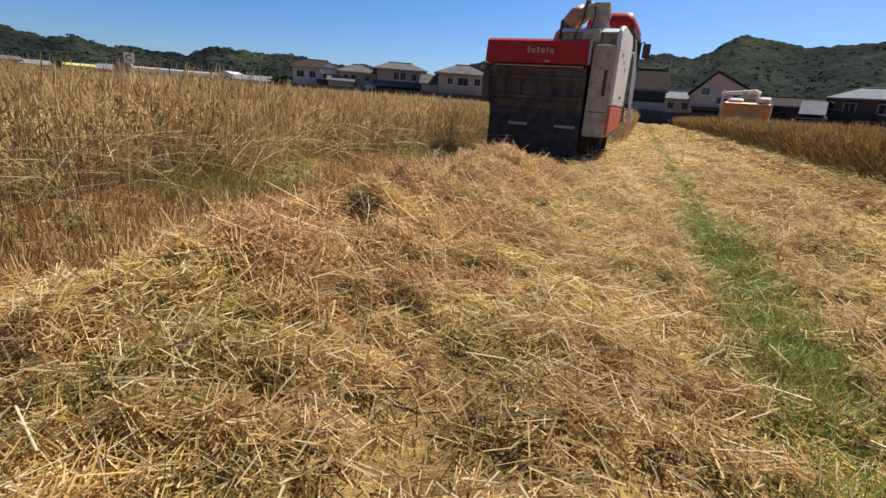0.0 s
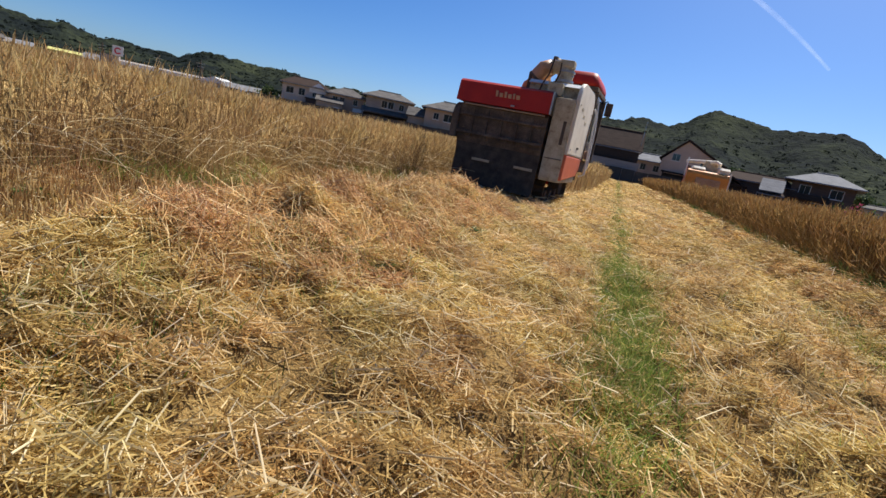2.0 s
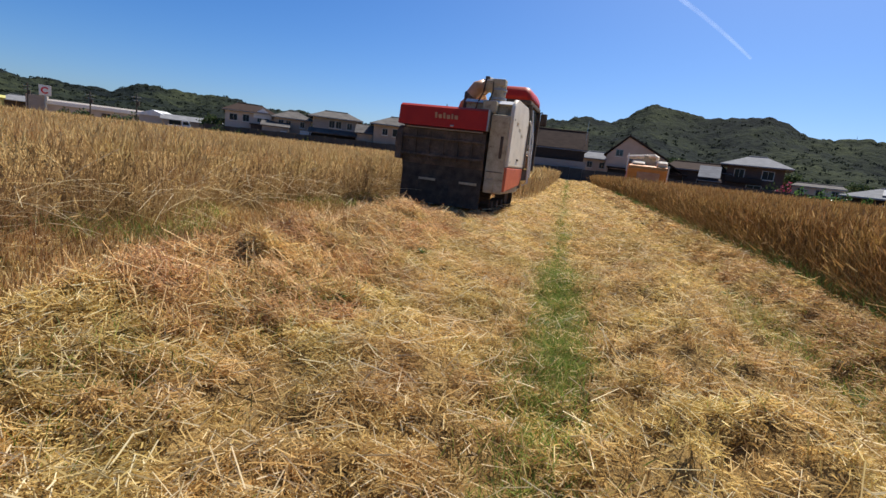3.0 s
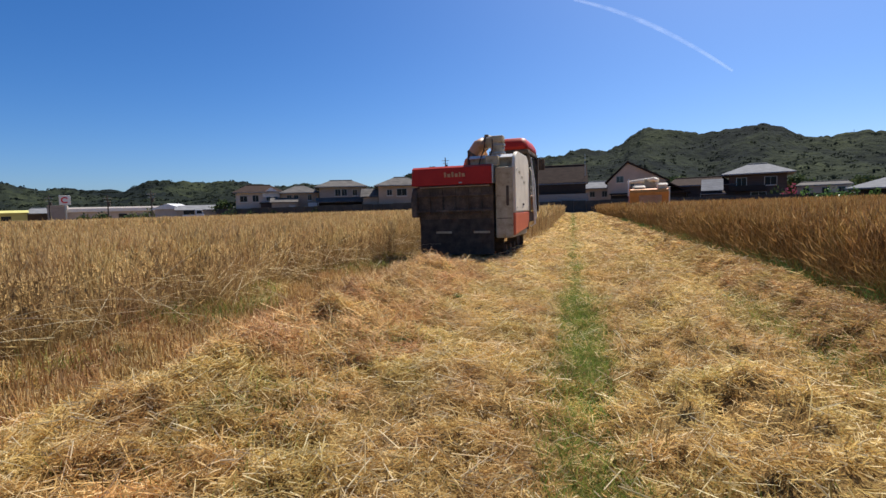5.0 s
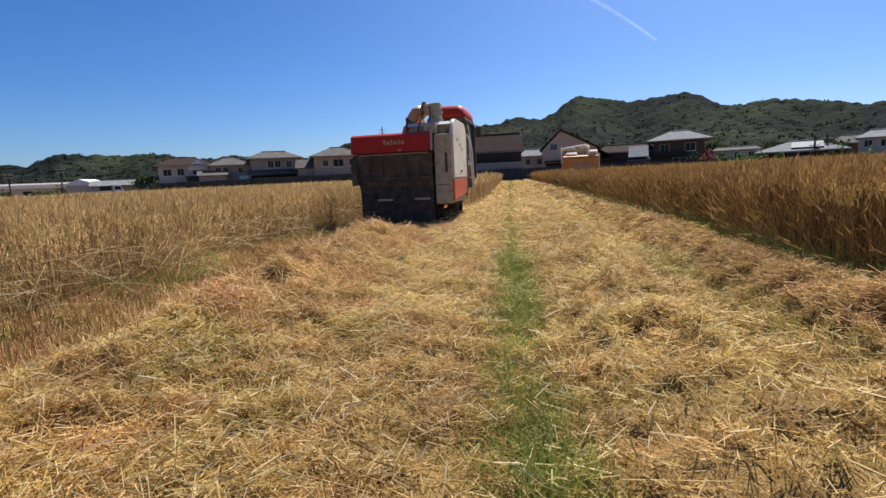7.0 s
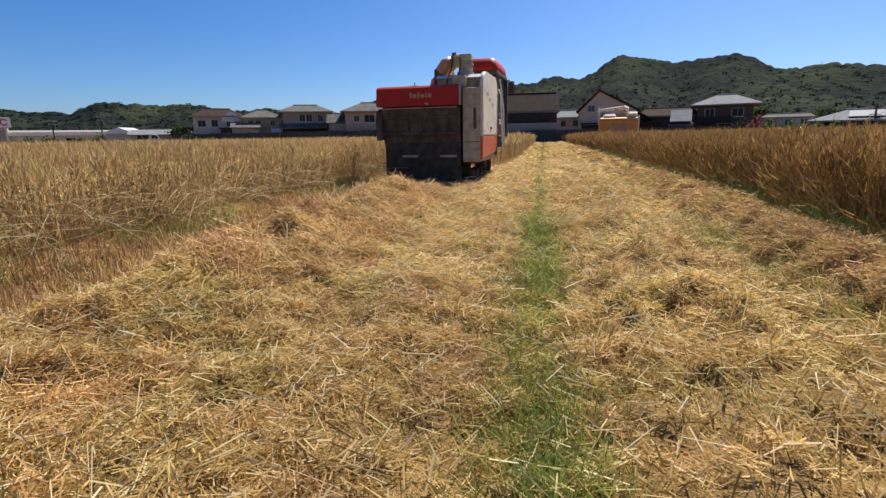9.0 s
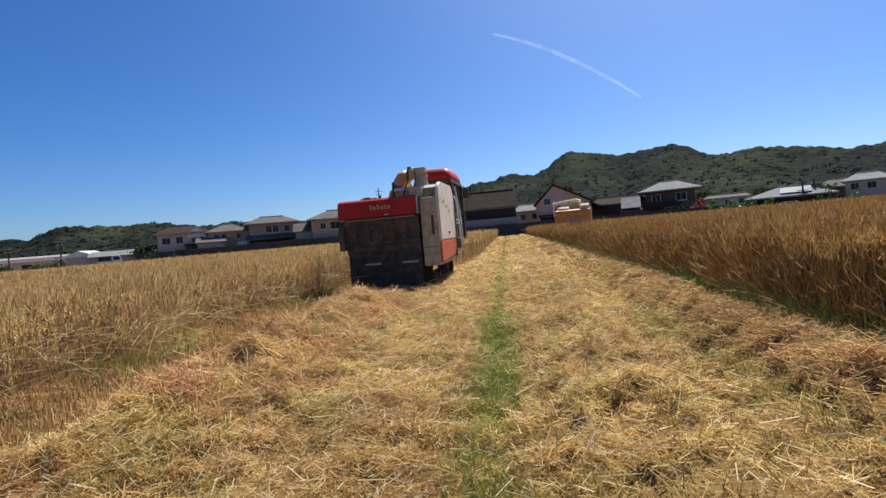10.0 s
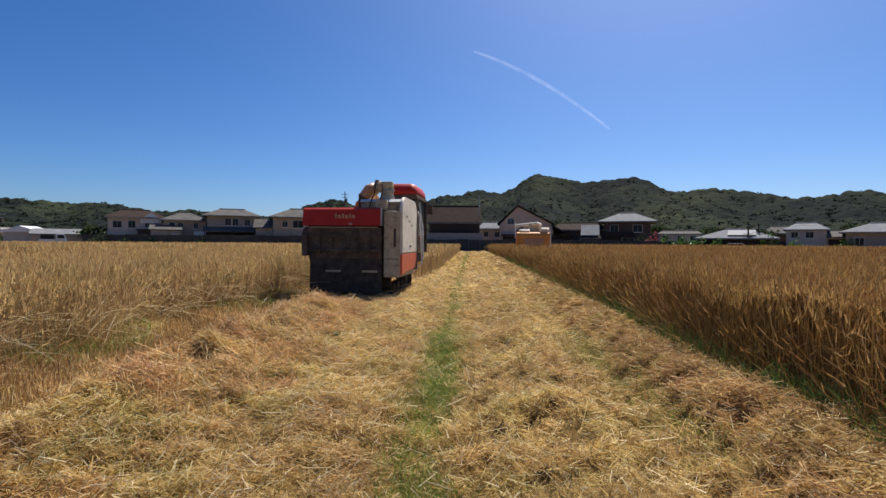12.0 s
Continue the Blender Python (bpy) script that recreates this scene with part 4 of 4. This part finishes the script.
part("annex_roof", slab([(-3.4, 3.5), (-0.5, 4.9), (2.4, 3.5), (2.4, 3.35), (-3.4, 3.35)], "x", -6.6, -3.6), M_TILE, h)
house(at(-14.2, 90, 0), 8.0, 7, 4.6, 1.4, M_WALL_W, M_TILE, "off-white house behind the harvester", windows=((-2, 3.0, 1.2, 1.0), (1.5, 3.0, 1.2, 1.0)))
house(at(-9.0, 92, 0), 7.0, 7, 4.8, 1.4, M_WALL_B, M_TILE_B, "beige house with brown roof behind the harvester", windows=((-1.5, 3.0, 1.2, 1.0), (1.5, 3.0, 1.2, 1.0)))
h = house(at(-1.6, 76, 0), 7.8, 7.0, 4.4, 2.8, M_WALL_N, M_TILE_B, "large dark barn-like house above a pale lower wall", ridge=7.8, over=0.35, windows=((-2.6, 0.9, 1.0, 1.0),))
part("lower_wall", box(-4.4, 4.2, -5.0, -3.55, 0, 2.75), M_WALL_G, h, "pale grey lower wall")
part("upper_shade", box(-3.6, 3.9, -3.75, -3.52, 2.9, 4.5, 0.02), M_WOOD, h, "dark board standing in for shade on the upper front")
window(h, 1.7, 0.9, 0.7, 0.8, -5.0)
part("antenna", tube([(3.9, -2.5, 4.2), (3.9, -2.5, 8.6)], 0.04, 6), M_STEEL, h)
part("antenna", tube([(-2.6, 0, 7.2), (-2.6, 0, 8.8)], 0.035, 6), M_STEEL, h)
house(at(2.9, 88, 0), 4.6, 6.0, 3.9, 1.2, M_WALL_W, M_TILE_L, "small white house with a pale grey roof", ridge=3.0, windows=((-1, 2.4, 0.8, 0.9), (1, 2.4, 0.8, 0.9)))
h = house(at(7.0, 82, 0), 8.4, 8.0, 4.4, 3.1, M_WALL_P, M_TILE_B, "beige gabled house with a dark brown roof edge", gable=True, peak=-1.3, over=0.4, windows=((-2.4, 4.4, 1.0, 0.9), (-0.6, 3.3, 0.5, 0.8), (1.6, 3.9, 1.3, 0.9)))
part("side_roof", slab([(4.1, 4.35), (7.4, 2.6), (7.4, 2.4), (4.1, 4.1)], "y", -4.4, 3.5), M_TILE_B, h)
part("carport", box(-3.9, 7.2, -4.9, -4.1, 2.5, 2.72, 0.03), M_TILE_B, h)
for x in (-3.6, 0.5, 4.0, 6.9):
    part("post", box(x - 0.07, x + 0.07, -4.85, -4.7, 0, 2.5), M_WOOD, h)
part("carport_shade", box(-3.7, 6.8, -4.1, -4.05, 0.2, 2.4), M_WOOD, h, "dark sheet standing in for shade under the carport")
h = house(at(13.2, 84, 0), 8.2, 6.5, 3.6, 1.2, M_WALL_N, M_TILE_B, "low brown house with a tiled roof", ridge=6.5, windows=((-2.2, 1.2, 1.2, 1.1), (1.0, 1.2, 1.4, 1.1)))
h = house(at(14.6, 76, 0), 2.6, 3.0, 2.2, 0.5, M_WALL_N, M_TILE_B, "brown shed carrying a tilted pale panel roof", ridge=2.2, over=0.2)
part("panel_roof", slab([(-1.9, 2.5), (-1.9, 2.58), (0.9, 4.2), (0.9, 4.1)], "x", -1.5, 1.2), M_TILE_L, h, "pale tilted sheet roof")
h = house(at(18.5, 84, 0), 7.0, 7.6, 4.9, 1.5, M_WALL_N, M_TILE_L, "two-storey brown house with a pale hipped roof", ridge=2.4, over=1.0, windows=((-1.9, 3.2, 1.2, 1.1), (1.6, 3.2, 1.4, 1.1), (0.2, 0.9, 1.8, 1.3)))
part("balcony", box(-3.4, 1.0, -4.7, -3.85, 2.4, 3.2, 0.03), M_WOOD, h, "dark timber balcony")
house(at(23.9, 88, 0), 6.2, 6.5, 3.0, 0.5, M_WALL_W, M_TILE, "pale two-storey block behind bushes", ridge=5.5, over=0.15, windows=((-2.0, 1.7, 0.8, 0.9), (0.2, 1.7, 0.8, 0.9), (2.0, 1.7, 0.8, 0.9)))
h = house(at(29.3, 80, 0), 8.6, 8.0, 2.2, 1.3, M_WALL_B, M_TILE_L, "low open-fronted house with a broad pale roof and solar panels", ridge=2.6, over=0.8)
part("solar_array", slab([(-4.0, 2.56), (-1.1, 3.32), (-1.1, 3.38), (-4.0, 2.62)], "x", -1.0, 2.4), M_SOLAR, h, "dark blue solar panels")
part("open_front_shade", box(-4.0, 4.0, -4.1, -4.02, 0.3, 2.0), M_WOOD, h, "dark sheet standing in for the shaded open front")
house(at(33.0, 96, 0), 5.0, 6, 3.2, 1.2, M_WALL_N, M_TILE, "dark roofed house behind the pale roof", ridge=2)
h = house(at(35.2, 86, 0), 4.6, 7.0, 3.5, 1.0, M_WALL_W, M_TILE_L, "white two-storey house with a pale grey roof and a lower wing", ridge=2.4, over=0.4, windows=((-1.3, 2.3, 0.8, 0.8), (0.4, 2.3, 0.9, 0.8)))
part("wing", box(2.3, 6.2, -3.2, 3.0, 0, 2.5), M_WALL_W, h)
part("wing_roof", slab([(-3.7, 2.45), (0.0, 3.3), (3.5, 2.45), (3.5, 2.3), (-3.7, 2.3)], "x", 2.25, 6.6), M_TILE, h, "dark tiled wing roof")
part("porch_shade", box(2.5, 5.9, -3.28, -3.18, 0.3, 2.1), M_WOOD, h, "dark sheet standing in for the shaded open porch")
house(at(41.0, 82, 0), 7.5, 7.5, 3.0, 1.2, M_WALL_G, M_TILE_L, "grey house with a pale hipped roof", ridge=3, over=0.7, windows=((-2.4, 1.2, 0.9, 1.0), (0.6, 1.2, 0.9, 1.0)))
house(at(47.5, 90, 0), 8, 7.5, 4.8, 1.4, M_WALL_W, M_TILE, "two-storey white house with a grey roof", windows=((-2, 3.0, 1.2, 1.0), (1.5, 3.0, 1.2, 1.0)))

# ---- road, wall and things along the far edge ----
part_road = part("road", box(-130, 120, 64.8, 69.6, -0.02, 0.06), M_ASPHALT)
tagged(part_road, "narrow asphalt lane along the far field edge", "road", kind="structure")
bm = bmesh.new()
for i in range(64):
    x = -60 + i * 1.72
    box(x, x + 1.68, 70.2, 70.45, 0.0, (2.2 if x < -8 else 1.75) + 0.05 * math.sin(i * 1.7), 0.012, bm=bm)
tagged(part("wall_north", bm, M_BLOCK), "dark weathered concrete block wall along the lane", "wall", kind="structure")
bm = box(14, 95, 63.4, 63.8, 0.0, 0.4, 0.02)
tagged(part("kerb", bm, material("pale_concrete", [(0.30, 0.29, 0.27), (0.40, 0.39, 0.36)], 1, 20, 0.9)), "pale concrete kerb along the field", "kerb", kind="structure")


def bush(m, w, hgt, mat, label, category="bush", n=260, leaf=0.22):
    """A shrub: short stems and a ragged crown of leaves."""
    b = empty(category.replace(" ", "_"), m, label, category)
    bm = bmesh.new()
    for i in range(4):
        a = i * 1.6
        tube([(0.1 * math.cos(a), 0.1 * math.sin(a), 0), (0.2 * w * math.cos(a), 0.2 * w * math.sin(a), hgt * 0.6)], [0.06, 0.03], 6, bm)
    part("stems", bm, M_WOOD, b)
    d = unit(rng.normal(size=(n, 3)))
    d[:, 2] = np.abs(d[:, 2])
    rad = (rng.uniform(0.35, 1, n) ** 0.6)[:, None]
    lump = 1 + 0.3 * np.sin(d[:, :1] * 5 + 1) * np.cos(d[:, 1:2] * 4)
    p = d * rad * lump * np.array([w / 2, w / 2.4, hgt * 0.8]) + np.array([0, 0, hgt * 0.15])
    v, q = strips(p, rng.normal(size=(n, 3)) + d, leaf * rng.uniform(0.7, 1.5, n), leaf * rng.uniform(0.6, 1.2, n), None, 1, 0.35)
    c = fast_mesh("crown", v, q, [mat])
    c.parent = b
    return b


def tree(m, hgt, w, label, n=900):
    """A tapered trunk with limbs and a crown of many leaf clumps."""
    t = empty("tree", m, label, "tree")
    bm = tube([(0, 0, 0), (0.05, 0.02, hgt * 0.3), (-0.04, 0.05, hgt * 0.62), (0.03, 0, hgt * 0.9)], [0.16, 0.12, 0.08, 0.02], 8)
    cents = []
    for i in range(8):
        a, z = i * 2.4, hgt * (0.35 + 0.065 * i)
        e = Vector((math.cos(a) * w * 0.36, math.sin(a) * w * 0.36, z + hgt * 0.12))
        tube([(0, 0, z - 0.1), e * 0.5 + Vector((0, 0, z * 0.5)), e], [0.07, 0.045, 0.015], 6, bm)
        cents.append(e)
    part("trunk", bm, M_WOOD, t)
    cents.append(Vector((0, 0, hgt * 0.92)))
    pick = rng.integers(0, len(cents), n)
    c = np.array([tuple(v) for v in cents])[pick]
    p = c + rng.normal(0, 1, (n, 3)) * np.array([w * 0.13, w * 0.13, hgt * 0.07])
    v, q = strips(p, rng.normal(size=(n, 3)), 0.35 * rng.uniform(0.6, 1.4, n), 0.3 * rng.uniform(0.6, 1.3, n), None, 1, 0.4)
    cr = fast_mesh("crown", v, q, [M_LEAF])
    cr.parent = t


for az, d, w, hg in ((-39.6, 88, 3.2, 2.4), (-37.6, 86, 3.0, 1.8), (-35.2, 84, 2.6, 1.6), (-30.6, 80, 2.2, 1.7), (-25.5, 78, 2.4, 1.5), (-22.6, 76, 2.0, 1.4), (-17.5, 76, 2.4, 1.6), (10.6, 78, 2.4, 1.5), (12.0, 78, 2.0, 1.6), (16.0, 78, 2.2, 1.5), (20.2, 77, 3.0, 2.9), (22.6, 76, 3.0, 2.4), (24.4, 75, 3.4, 2.5), (25.9, 75, 2.8, 2.6), (27.6, 75, 2.4, 2.0), (32.2, 76, 2.8, 2.6), (34.4, 78, 2.4, 2.0), (38.6, 78, 3.0, 2.4), (43.5, 78, 3.2, 2.6)):
    bush(at(az, d, 0), w, hg, M_WEED if az > 22 else M_LEAF, "leafy green garden bush beside the houses")
bush(at(21.3, 76, 0), 2.4, 2.9, M_PINK, "pink-red flowering garden shrub", "shrub")
for az, d, hg, w in ((-40.2, 96, 3.6, 3.4), (21.9, 90, 4.4, 3.6), (27.0, 98, 4.2, 4.0), (31.6, 92, 3.8, 3.6), (38.9, 95, 4.2, 4.0), (-16.6, 92, 4.5, 3.5), (5.2, 96, 5.0, 4.5), (11.4, 98, 5.5, 5.0), (44.8, 96, 4.6, 4.0)):
    tree(at(az, d, 0), hg, w, "small leafy green tree between the houses")


def pole(m, hgt, arms=True):
    p = empty("utility_pole", m, "grey concrete utility pole with cross arms", "pole", "utility poles")
    part("mast", tube([(0, 0, 0), (0, 0, hgt)], [0.16, 0.1], 10), M_BLOCK, p)
    if arms:
        part("cross_arm", box(-0.8, 0.8, -0.05, 0.05, hgt - 0.7, hgt - 0.6), M_STEEL, p)
        part("cross_arm", box(-0.6, 0.6, -0.05, 0.05, hgt - 1.3, hgt - 1.2), M_STEEL, p)
        part("transformer", tube([(0.3, 0, hgt - 2.2), (0.3, 0, hgt - 1.5)], 0.2, 10), M_BLOCK, p)


for az, d, hg in ((-14.9, 104, 12.2), (30.4, 76, 4.0), (31.3, 78, 4.2), (-47.2, 110, 6.4), (-51.0, 120, 6.0), (-55.6, 130, 6.5), (16.8, 100, 6.0)):
    pole(at(az, d, 0), hg)


def car(m, mat, label):
    c = empty("car", m, label, "car")
    part("body", slab([(-1.75, 0.35), (1.7, 0.35), (1.75, 0.8), (0.95, 0.9), (0.5, 1.42), (-1.2, 1.45), (-1.7, 0.95)], "x", -0.75, 0.75, 0.06), mat, c)
    part("windscreen", slab([(0.98, 0.92), (0.55, 1.38), (0.5, 1.36), (0.9, 0.9)], "x", -0.68, 0.68), M_GLASS, c)
    for s in (-1, 1):
        part("side_window", slab([(0.7, 0.93), (0.38, 1.36), (-1.1, 1.38), (-1.45, 0.97)], "x", s * 0.745, s * 0.765), M_GLASS, c)
        for y in (-1.1, 1.1):
            w = part("wheel", tube([(s * 0.62, y, 0.3), (s * 0.78, y, 0.3)], 0.3, 14), M_RUBBER, c)
            part("rim", tube([(s * 0.78, y, 0.3), (s * 0.79, y, 0.3)], 0.18, 12), M_STEEL, w)
    return c


car(at(29.0, 74.5, 0.0, 90), M_WALL_G, "grey car parked under the pale roof")
car(at(3.6, 73, 0.0, 80), M_WHITE, "white car parked beside the gabled house")


def truck(m):
    t = empty("truck", m, "small white flatbed truck parked by the field edge", "truck")
    part("cab", slab([(0.4, 0.4), (1.7, 0.4), (1.75, 1.0), (1.5, 1.8), (0.4, 1.85)], "x", -0.72, 0.72, 0.05), M_WHITE, t)
    part("windscreen", slab([(1.74, 1.05), (1.54, 1.7), (1.58, 1.7), (1.78, 1.05)], "x", -0.62, 0.62), M_GLASS, t)
    part("side_window", slab([(0.6, 1.1), (1.55, 1.1), (1.4, 1.65), (0.6, 1.68)], "x", 0.72, 0.74), M_GLASS, t)
    part("bed", box(-0.72, 0.72, -1.7, 0.35, 0.55, 0.95, 0.02), M_WHITE, t)
    for s in (-1, 1):
        for y in (-1.0, 1.15):
            part("wheel", tube([(s * 0.55, y, 0.28), (s * 0.72, y, 0.28)], 0.28, 12), M_RUBBER, t)


truck(at(-43.4, 96, 0.45, -92))

# ---- long sheds and shops on the far side ----


def shed(m, w, d, hgt, rise, wall, roof, label, category="shed"):
    s = empty(category, m, label, category)
    part("wall", box(-w / 2, w / 2, -d / 2, d / 2, 0, hgt), wall, s)
    part("roof", hip_roof(w, d, hgt + 0.12, rise, 0.35, w, 0.14), roof, s)
    for i in range(int(w // 4)):
        x = -w / 2 + 2 + i * 4
        part("door" if i % 3 == 1 else "window", box(x - 0.9, x + 0.9, -d / 2 - 0.06, -d / 2 + 0.02, 0.1 if i % 3 == 1 else 1.0, 2.3, 0.02), M_WALL_G if i % 3 == 1 else M_GLASS, s)
    return s


shed(at(-42.2, 102, 0), 9.5, 6, 2.2, 0.9, M_WALL_G, M_TILE_L, "long grey shed with a white sheet roof")
shed(at(-45.2, 104, 0, 60), 4.0, 5, 2.6, 0.9, M_WALL_W, M_WHITE, "small white gabled shed")
store = shed(at(-50.0, 150, 0), 27, 14, 3.6, 0.5, M_WALL_W, M_WALL_G, "long low white store building with a flat grey roof", "store")
part("tower", box(-14.4, -10.6, -8, -4, 0, 4.6, 0.03), M_WALL_G, store)
part("fascia", box(-13.4, 13.4, -7.45, -7.2, 2.9, 3.7, 0.02), M_WHITE, store)
sign = empty("shop_sign", at(-54.4, 142, 0), "square white shop sign with a red round mark on a post", "sign")
part("post", tube([(0, 0, 0), (0, 0, 5.0)], 0.2, 10), M_STEEL, sign)
part("board", box(-1.1, 1.1, -0.2, 0.2, 4.7, 6.9, 0.05), M_WHITE, sign, "white sign board")
bm = bmesh.new()
for k in range(20):
    a = 0.6 + 5.0 * k / 20
    b = 0.6 + 5.0 * (k + 1) / 20
    pts = [(r * math.cos(t), 5.8 + r * math.sin(t)) for r, t in ((0.45, a), (0.75, a), (0.75, b), (0.45, b))]
    vs = [bm.verts.new((p[0], -0.225, p[1])) for p in pts]
    bm.faces.new(vs)
part("ring_mark", bm, M_SIGNRED, sign, "red ring mark")
shed(at(-58.4, 150, 0), 5.8, 5, 3.0, 0.6, M_WALL_Y, M_WALL_Y, "small yellow shop building", "shop")
shed(at(-62.2, 150, 0), 8, 6, 2.6, 1.0, M_WALL_B, M_TILE_L, "low building with a pale roof", "building")
house(at(-56.4, 158, 0), 6, 6, 3.0, 1.3, M_WALL_N, M_TILE_L, "low brown house with a pale tiled roof", ridge=3)
shed(at(-66.0, 140, 0), 16, 8, 3.0, 0.8, M_WALL_G, M_TILE, "long grey shed with dark roof")
for az, d, w, hg in ((-49.0, 120, 4, 2.2), (-47.6, 118, 4.5, 2.6), (-46.4, 115, 3.5, 2.4), (-51.6, 124, 4, 2.4), (-53.0, 126, 4, 2.0), (-45.6, 112, 3.0, 1.8), (-60.0, 130, 4, 2.0)):
    bush(at(az, d, 0), w, hg, M_LEAF, "rounded green bush along the far road", n=320, leaf=0.35)

# ---- wooded hills ----


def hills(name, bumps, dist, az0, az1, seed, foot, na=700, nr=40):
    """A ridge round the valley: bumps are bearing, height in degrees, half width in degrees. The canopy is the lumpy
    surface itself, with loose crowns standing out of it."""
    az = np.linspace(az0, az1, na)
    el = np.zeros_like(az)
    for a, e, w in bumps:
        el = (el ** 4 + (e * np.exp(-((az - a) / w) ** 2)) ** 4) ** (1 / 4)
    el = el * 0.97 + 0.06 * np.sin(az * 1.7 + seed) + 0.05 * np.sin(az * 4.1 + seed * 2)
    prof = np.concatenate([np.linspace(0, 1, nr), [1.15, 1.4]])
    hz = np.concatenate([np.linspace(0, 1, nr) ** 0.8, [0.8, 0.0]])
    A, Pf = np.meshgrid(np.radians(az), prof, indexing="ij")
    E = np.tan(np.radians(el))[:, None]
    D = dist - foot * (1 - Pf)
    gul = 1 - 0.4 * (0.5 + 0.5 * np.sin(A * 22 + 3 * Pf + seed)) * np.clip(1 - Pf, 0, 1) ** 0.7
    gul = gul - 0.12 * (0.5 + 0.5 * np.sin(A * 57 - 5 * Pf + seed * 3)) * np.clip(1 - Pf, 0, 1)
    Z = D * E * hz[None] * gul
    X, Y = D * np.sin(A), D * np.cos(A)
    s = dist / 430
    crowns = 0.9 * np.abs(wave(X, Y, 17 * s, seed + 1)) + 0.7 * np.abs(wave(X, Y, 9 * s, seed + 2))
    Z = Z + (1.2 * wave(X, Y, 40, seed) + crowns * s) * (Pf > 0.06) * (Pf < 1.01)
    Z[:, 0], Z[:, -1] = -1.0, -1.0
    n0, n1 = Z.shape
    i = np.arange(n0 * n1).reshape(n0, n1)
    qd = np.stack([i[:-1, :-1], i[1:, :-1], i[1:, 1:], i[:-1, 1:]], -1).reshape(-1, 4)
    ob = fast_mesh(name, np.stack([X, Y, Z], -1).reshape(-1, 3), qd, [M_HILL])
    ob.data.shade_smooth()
    tagged(ob, "green wooded hillside closing the valley, sunlight and shade in its colour", "hill", kind="structure")
    n = 2600 if dist < 750 else 500
    u, w_ = rng.uniform(0, n0 - 1.01, n), rng.uniform(1, nr + 0.5, n)
    iu, iw = u.astype(int), w_.astype(int)
    fu, fw = (u - iu)[:, None], (w_ - iw)[:, None]
    G = np.stack([X, Y, Z], -1)
    c = (G[iu, iw] * (1 - fu) + G[iu + 1, iw] * fu) * (1 - fw) + (G[iu, iw + 1] * (1 - fu) + G[iu + 1, iw + 1] * fu) * fw
    size = rng.uniform(0.8, 1.9, n) * s
    k = 8
    d = unit(rng.normal(size=(n * k, 3)))
    d[:, 2] = np.abs(d[:, 2])
    p = np.repeat(c, k, 0) + d * np.repeat(size, k)[:, None] * np.array([1.0, 1.0, 0.5])
    tang = unit(np.cross(d, rng.normal(size=(n * k, 3))))
    wd = np.repeat(size, k) * rng.uniform(0.4, 0.8, n * k)
    v, q = strips(p - tang * wd[:, None] / 2, tang, wd, wd * 0.9, -d * (wd * 0.2)[:, None], 1, 0.5)
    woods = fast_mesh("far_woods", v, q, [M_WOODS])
    tagged(woods, "dense green woodland on the hillside, sunlight and shade in its colour", "woods", kind="stuff")


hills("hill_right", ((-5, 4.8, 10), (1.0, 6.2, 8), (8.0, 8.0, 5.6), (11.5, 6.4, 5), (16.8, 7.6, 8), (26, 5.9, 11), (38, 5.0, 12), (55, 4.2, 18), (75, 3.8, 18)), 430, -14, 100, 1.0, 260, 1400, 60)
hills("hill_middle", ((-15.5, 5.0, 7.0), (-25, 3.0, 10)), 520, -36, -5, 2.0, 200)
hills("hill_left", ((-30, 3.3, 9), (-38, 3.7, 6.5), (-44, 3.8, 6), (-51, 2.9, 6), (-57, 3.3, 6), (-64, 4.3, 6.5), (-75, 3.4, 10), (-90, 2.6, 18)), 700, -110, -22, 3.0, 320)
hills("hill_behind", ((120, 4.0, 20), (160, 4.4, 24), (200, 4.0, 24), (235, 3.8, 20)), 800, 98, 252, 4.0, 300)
mast = empty("radio_mast", at(26.0, 432, 42), "thin steel mast on the ridge", "mast")
part("lattice", tube([(0, 0, 0), (0, 0, 6)], [0.3, 0.12], 6), M_STEEL, mast)

# ---- vapour trail ----
M_TRAIL = bpy.data.materials.new("vapour")
M_TRAIL.use_nodes = True
tn = M_TRAIL.node_tree
tw = tn.nodes.new("ShaderNodeBsdfTranslucent")
tw.inputs[0].default_value = (0.9, 0.92, 0.95, 1)
tc = tn.nodes.new("ShaderNodeBsdfTransparent")
tm = tn.nodes.new("ShaderNodeMixShader")
tnz = node(tn, "ShaderNodeTexNoise", Scale=0.012, Detail=4.0)
tco = tn.nodes.new("ShaderNodeTexCoord")
tn.links.new(tco.outputs["Object"], tnz.inputs["Vector"])
tr_ = node(tn, "ShaderNodeMapRange", **{"From Min": 0.35, "From Max": 0.75, "To Min": 0.02, "To Max": 0.065})
tn.links.new(tnz.outputs["Fac"], tr_.inputs[0])
tn.links.new(tr_.outputs[0], tm.inputs[0])
tn.links.new(tc.outputs[0], tm.inputs[1])
tn.links.new(tw.outputs[0], tm.inputs[2])
tn.links.new(tm.outputs[0], tn.nodes["Material Output"].inputs[0])
pts = []
for i in range(16):
    s = i / 15
    u = 0.2 + 0.8 * s
    a, e = radians(-3.5 + 19.0 * u), radians(22.0 - 2.6 * u - 6.9 * u * u)
    pts.append((4000 * math.cos(e) * math.sin(a), 4000 * math.cos(e) * math.cos(a), 4000 * math.sin(e)))
trail = part("vapour_trail", tube(pts, [5 + 10 * math.sin(math.pi * (0.12 + 0.75 * i / 15)) for i in range(16)], 10), M_TRAIL)
trail.visible_shadow = False
tagged(trail, "thin white vapour trail across the blue sky", "vapour trail", kind="structure")
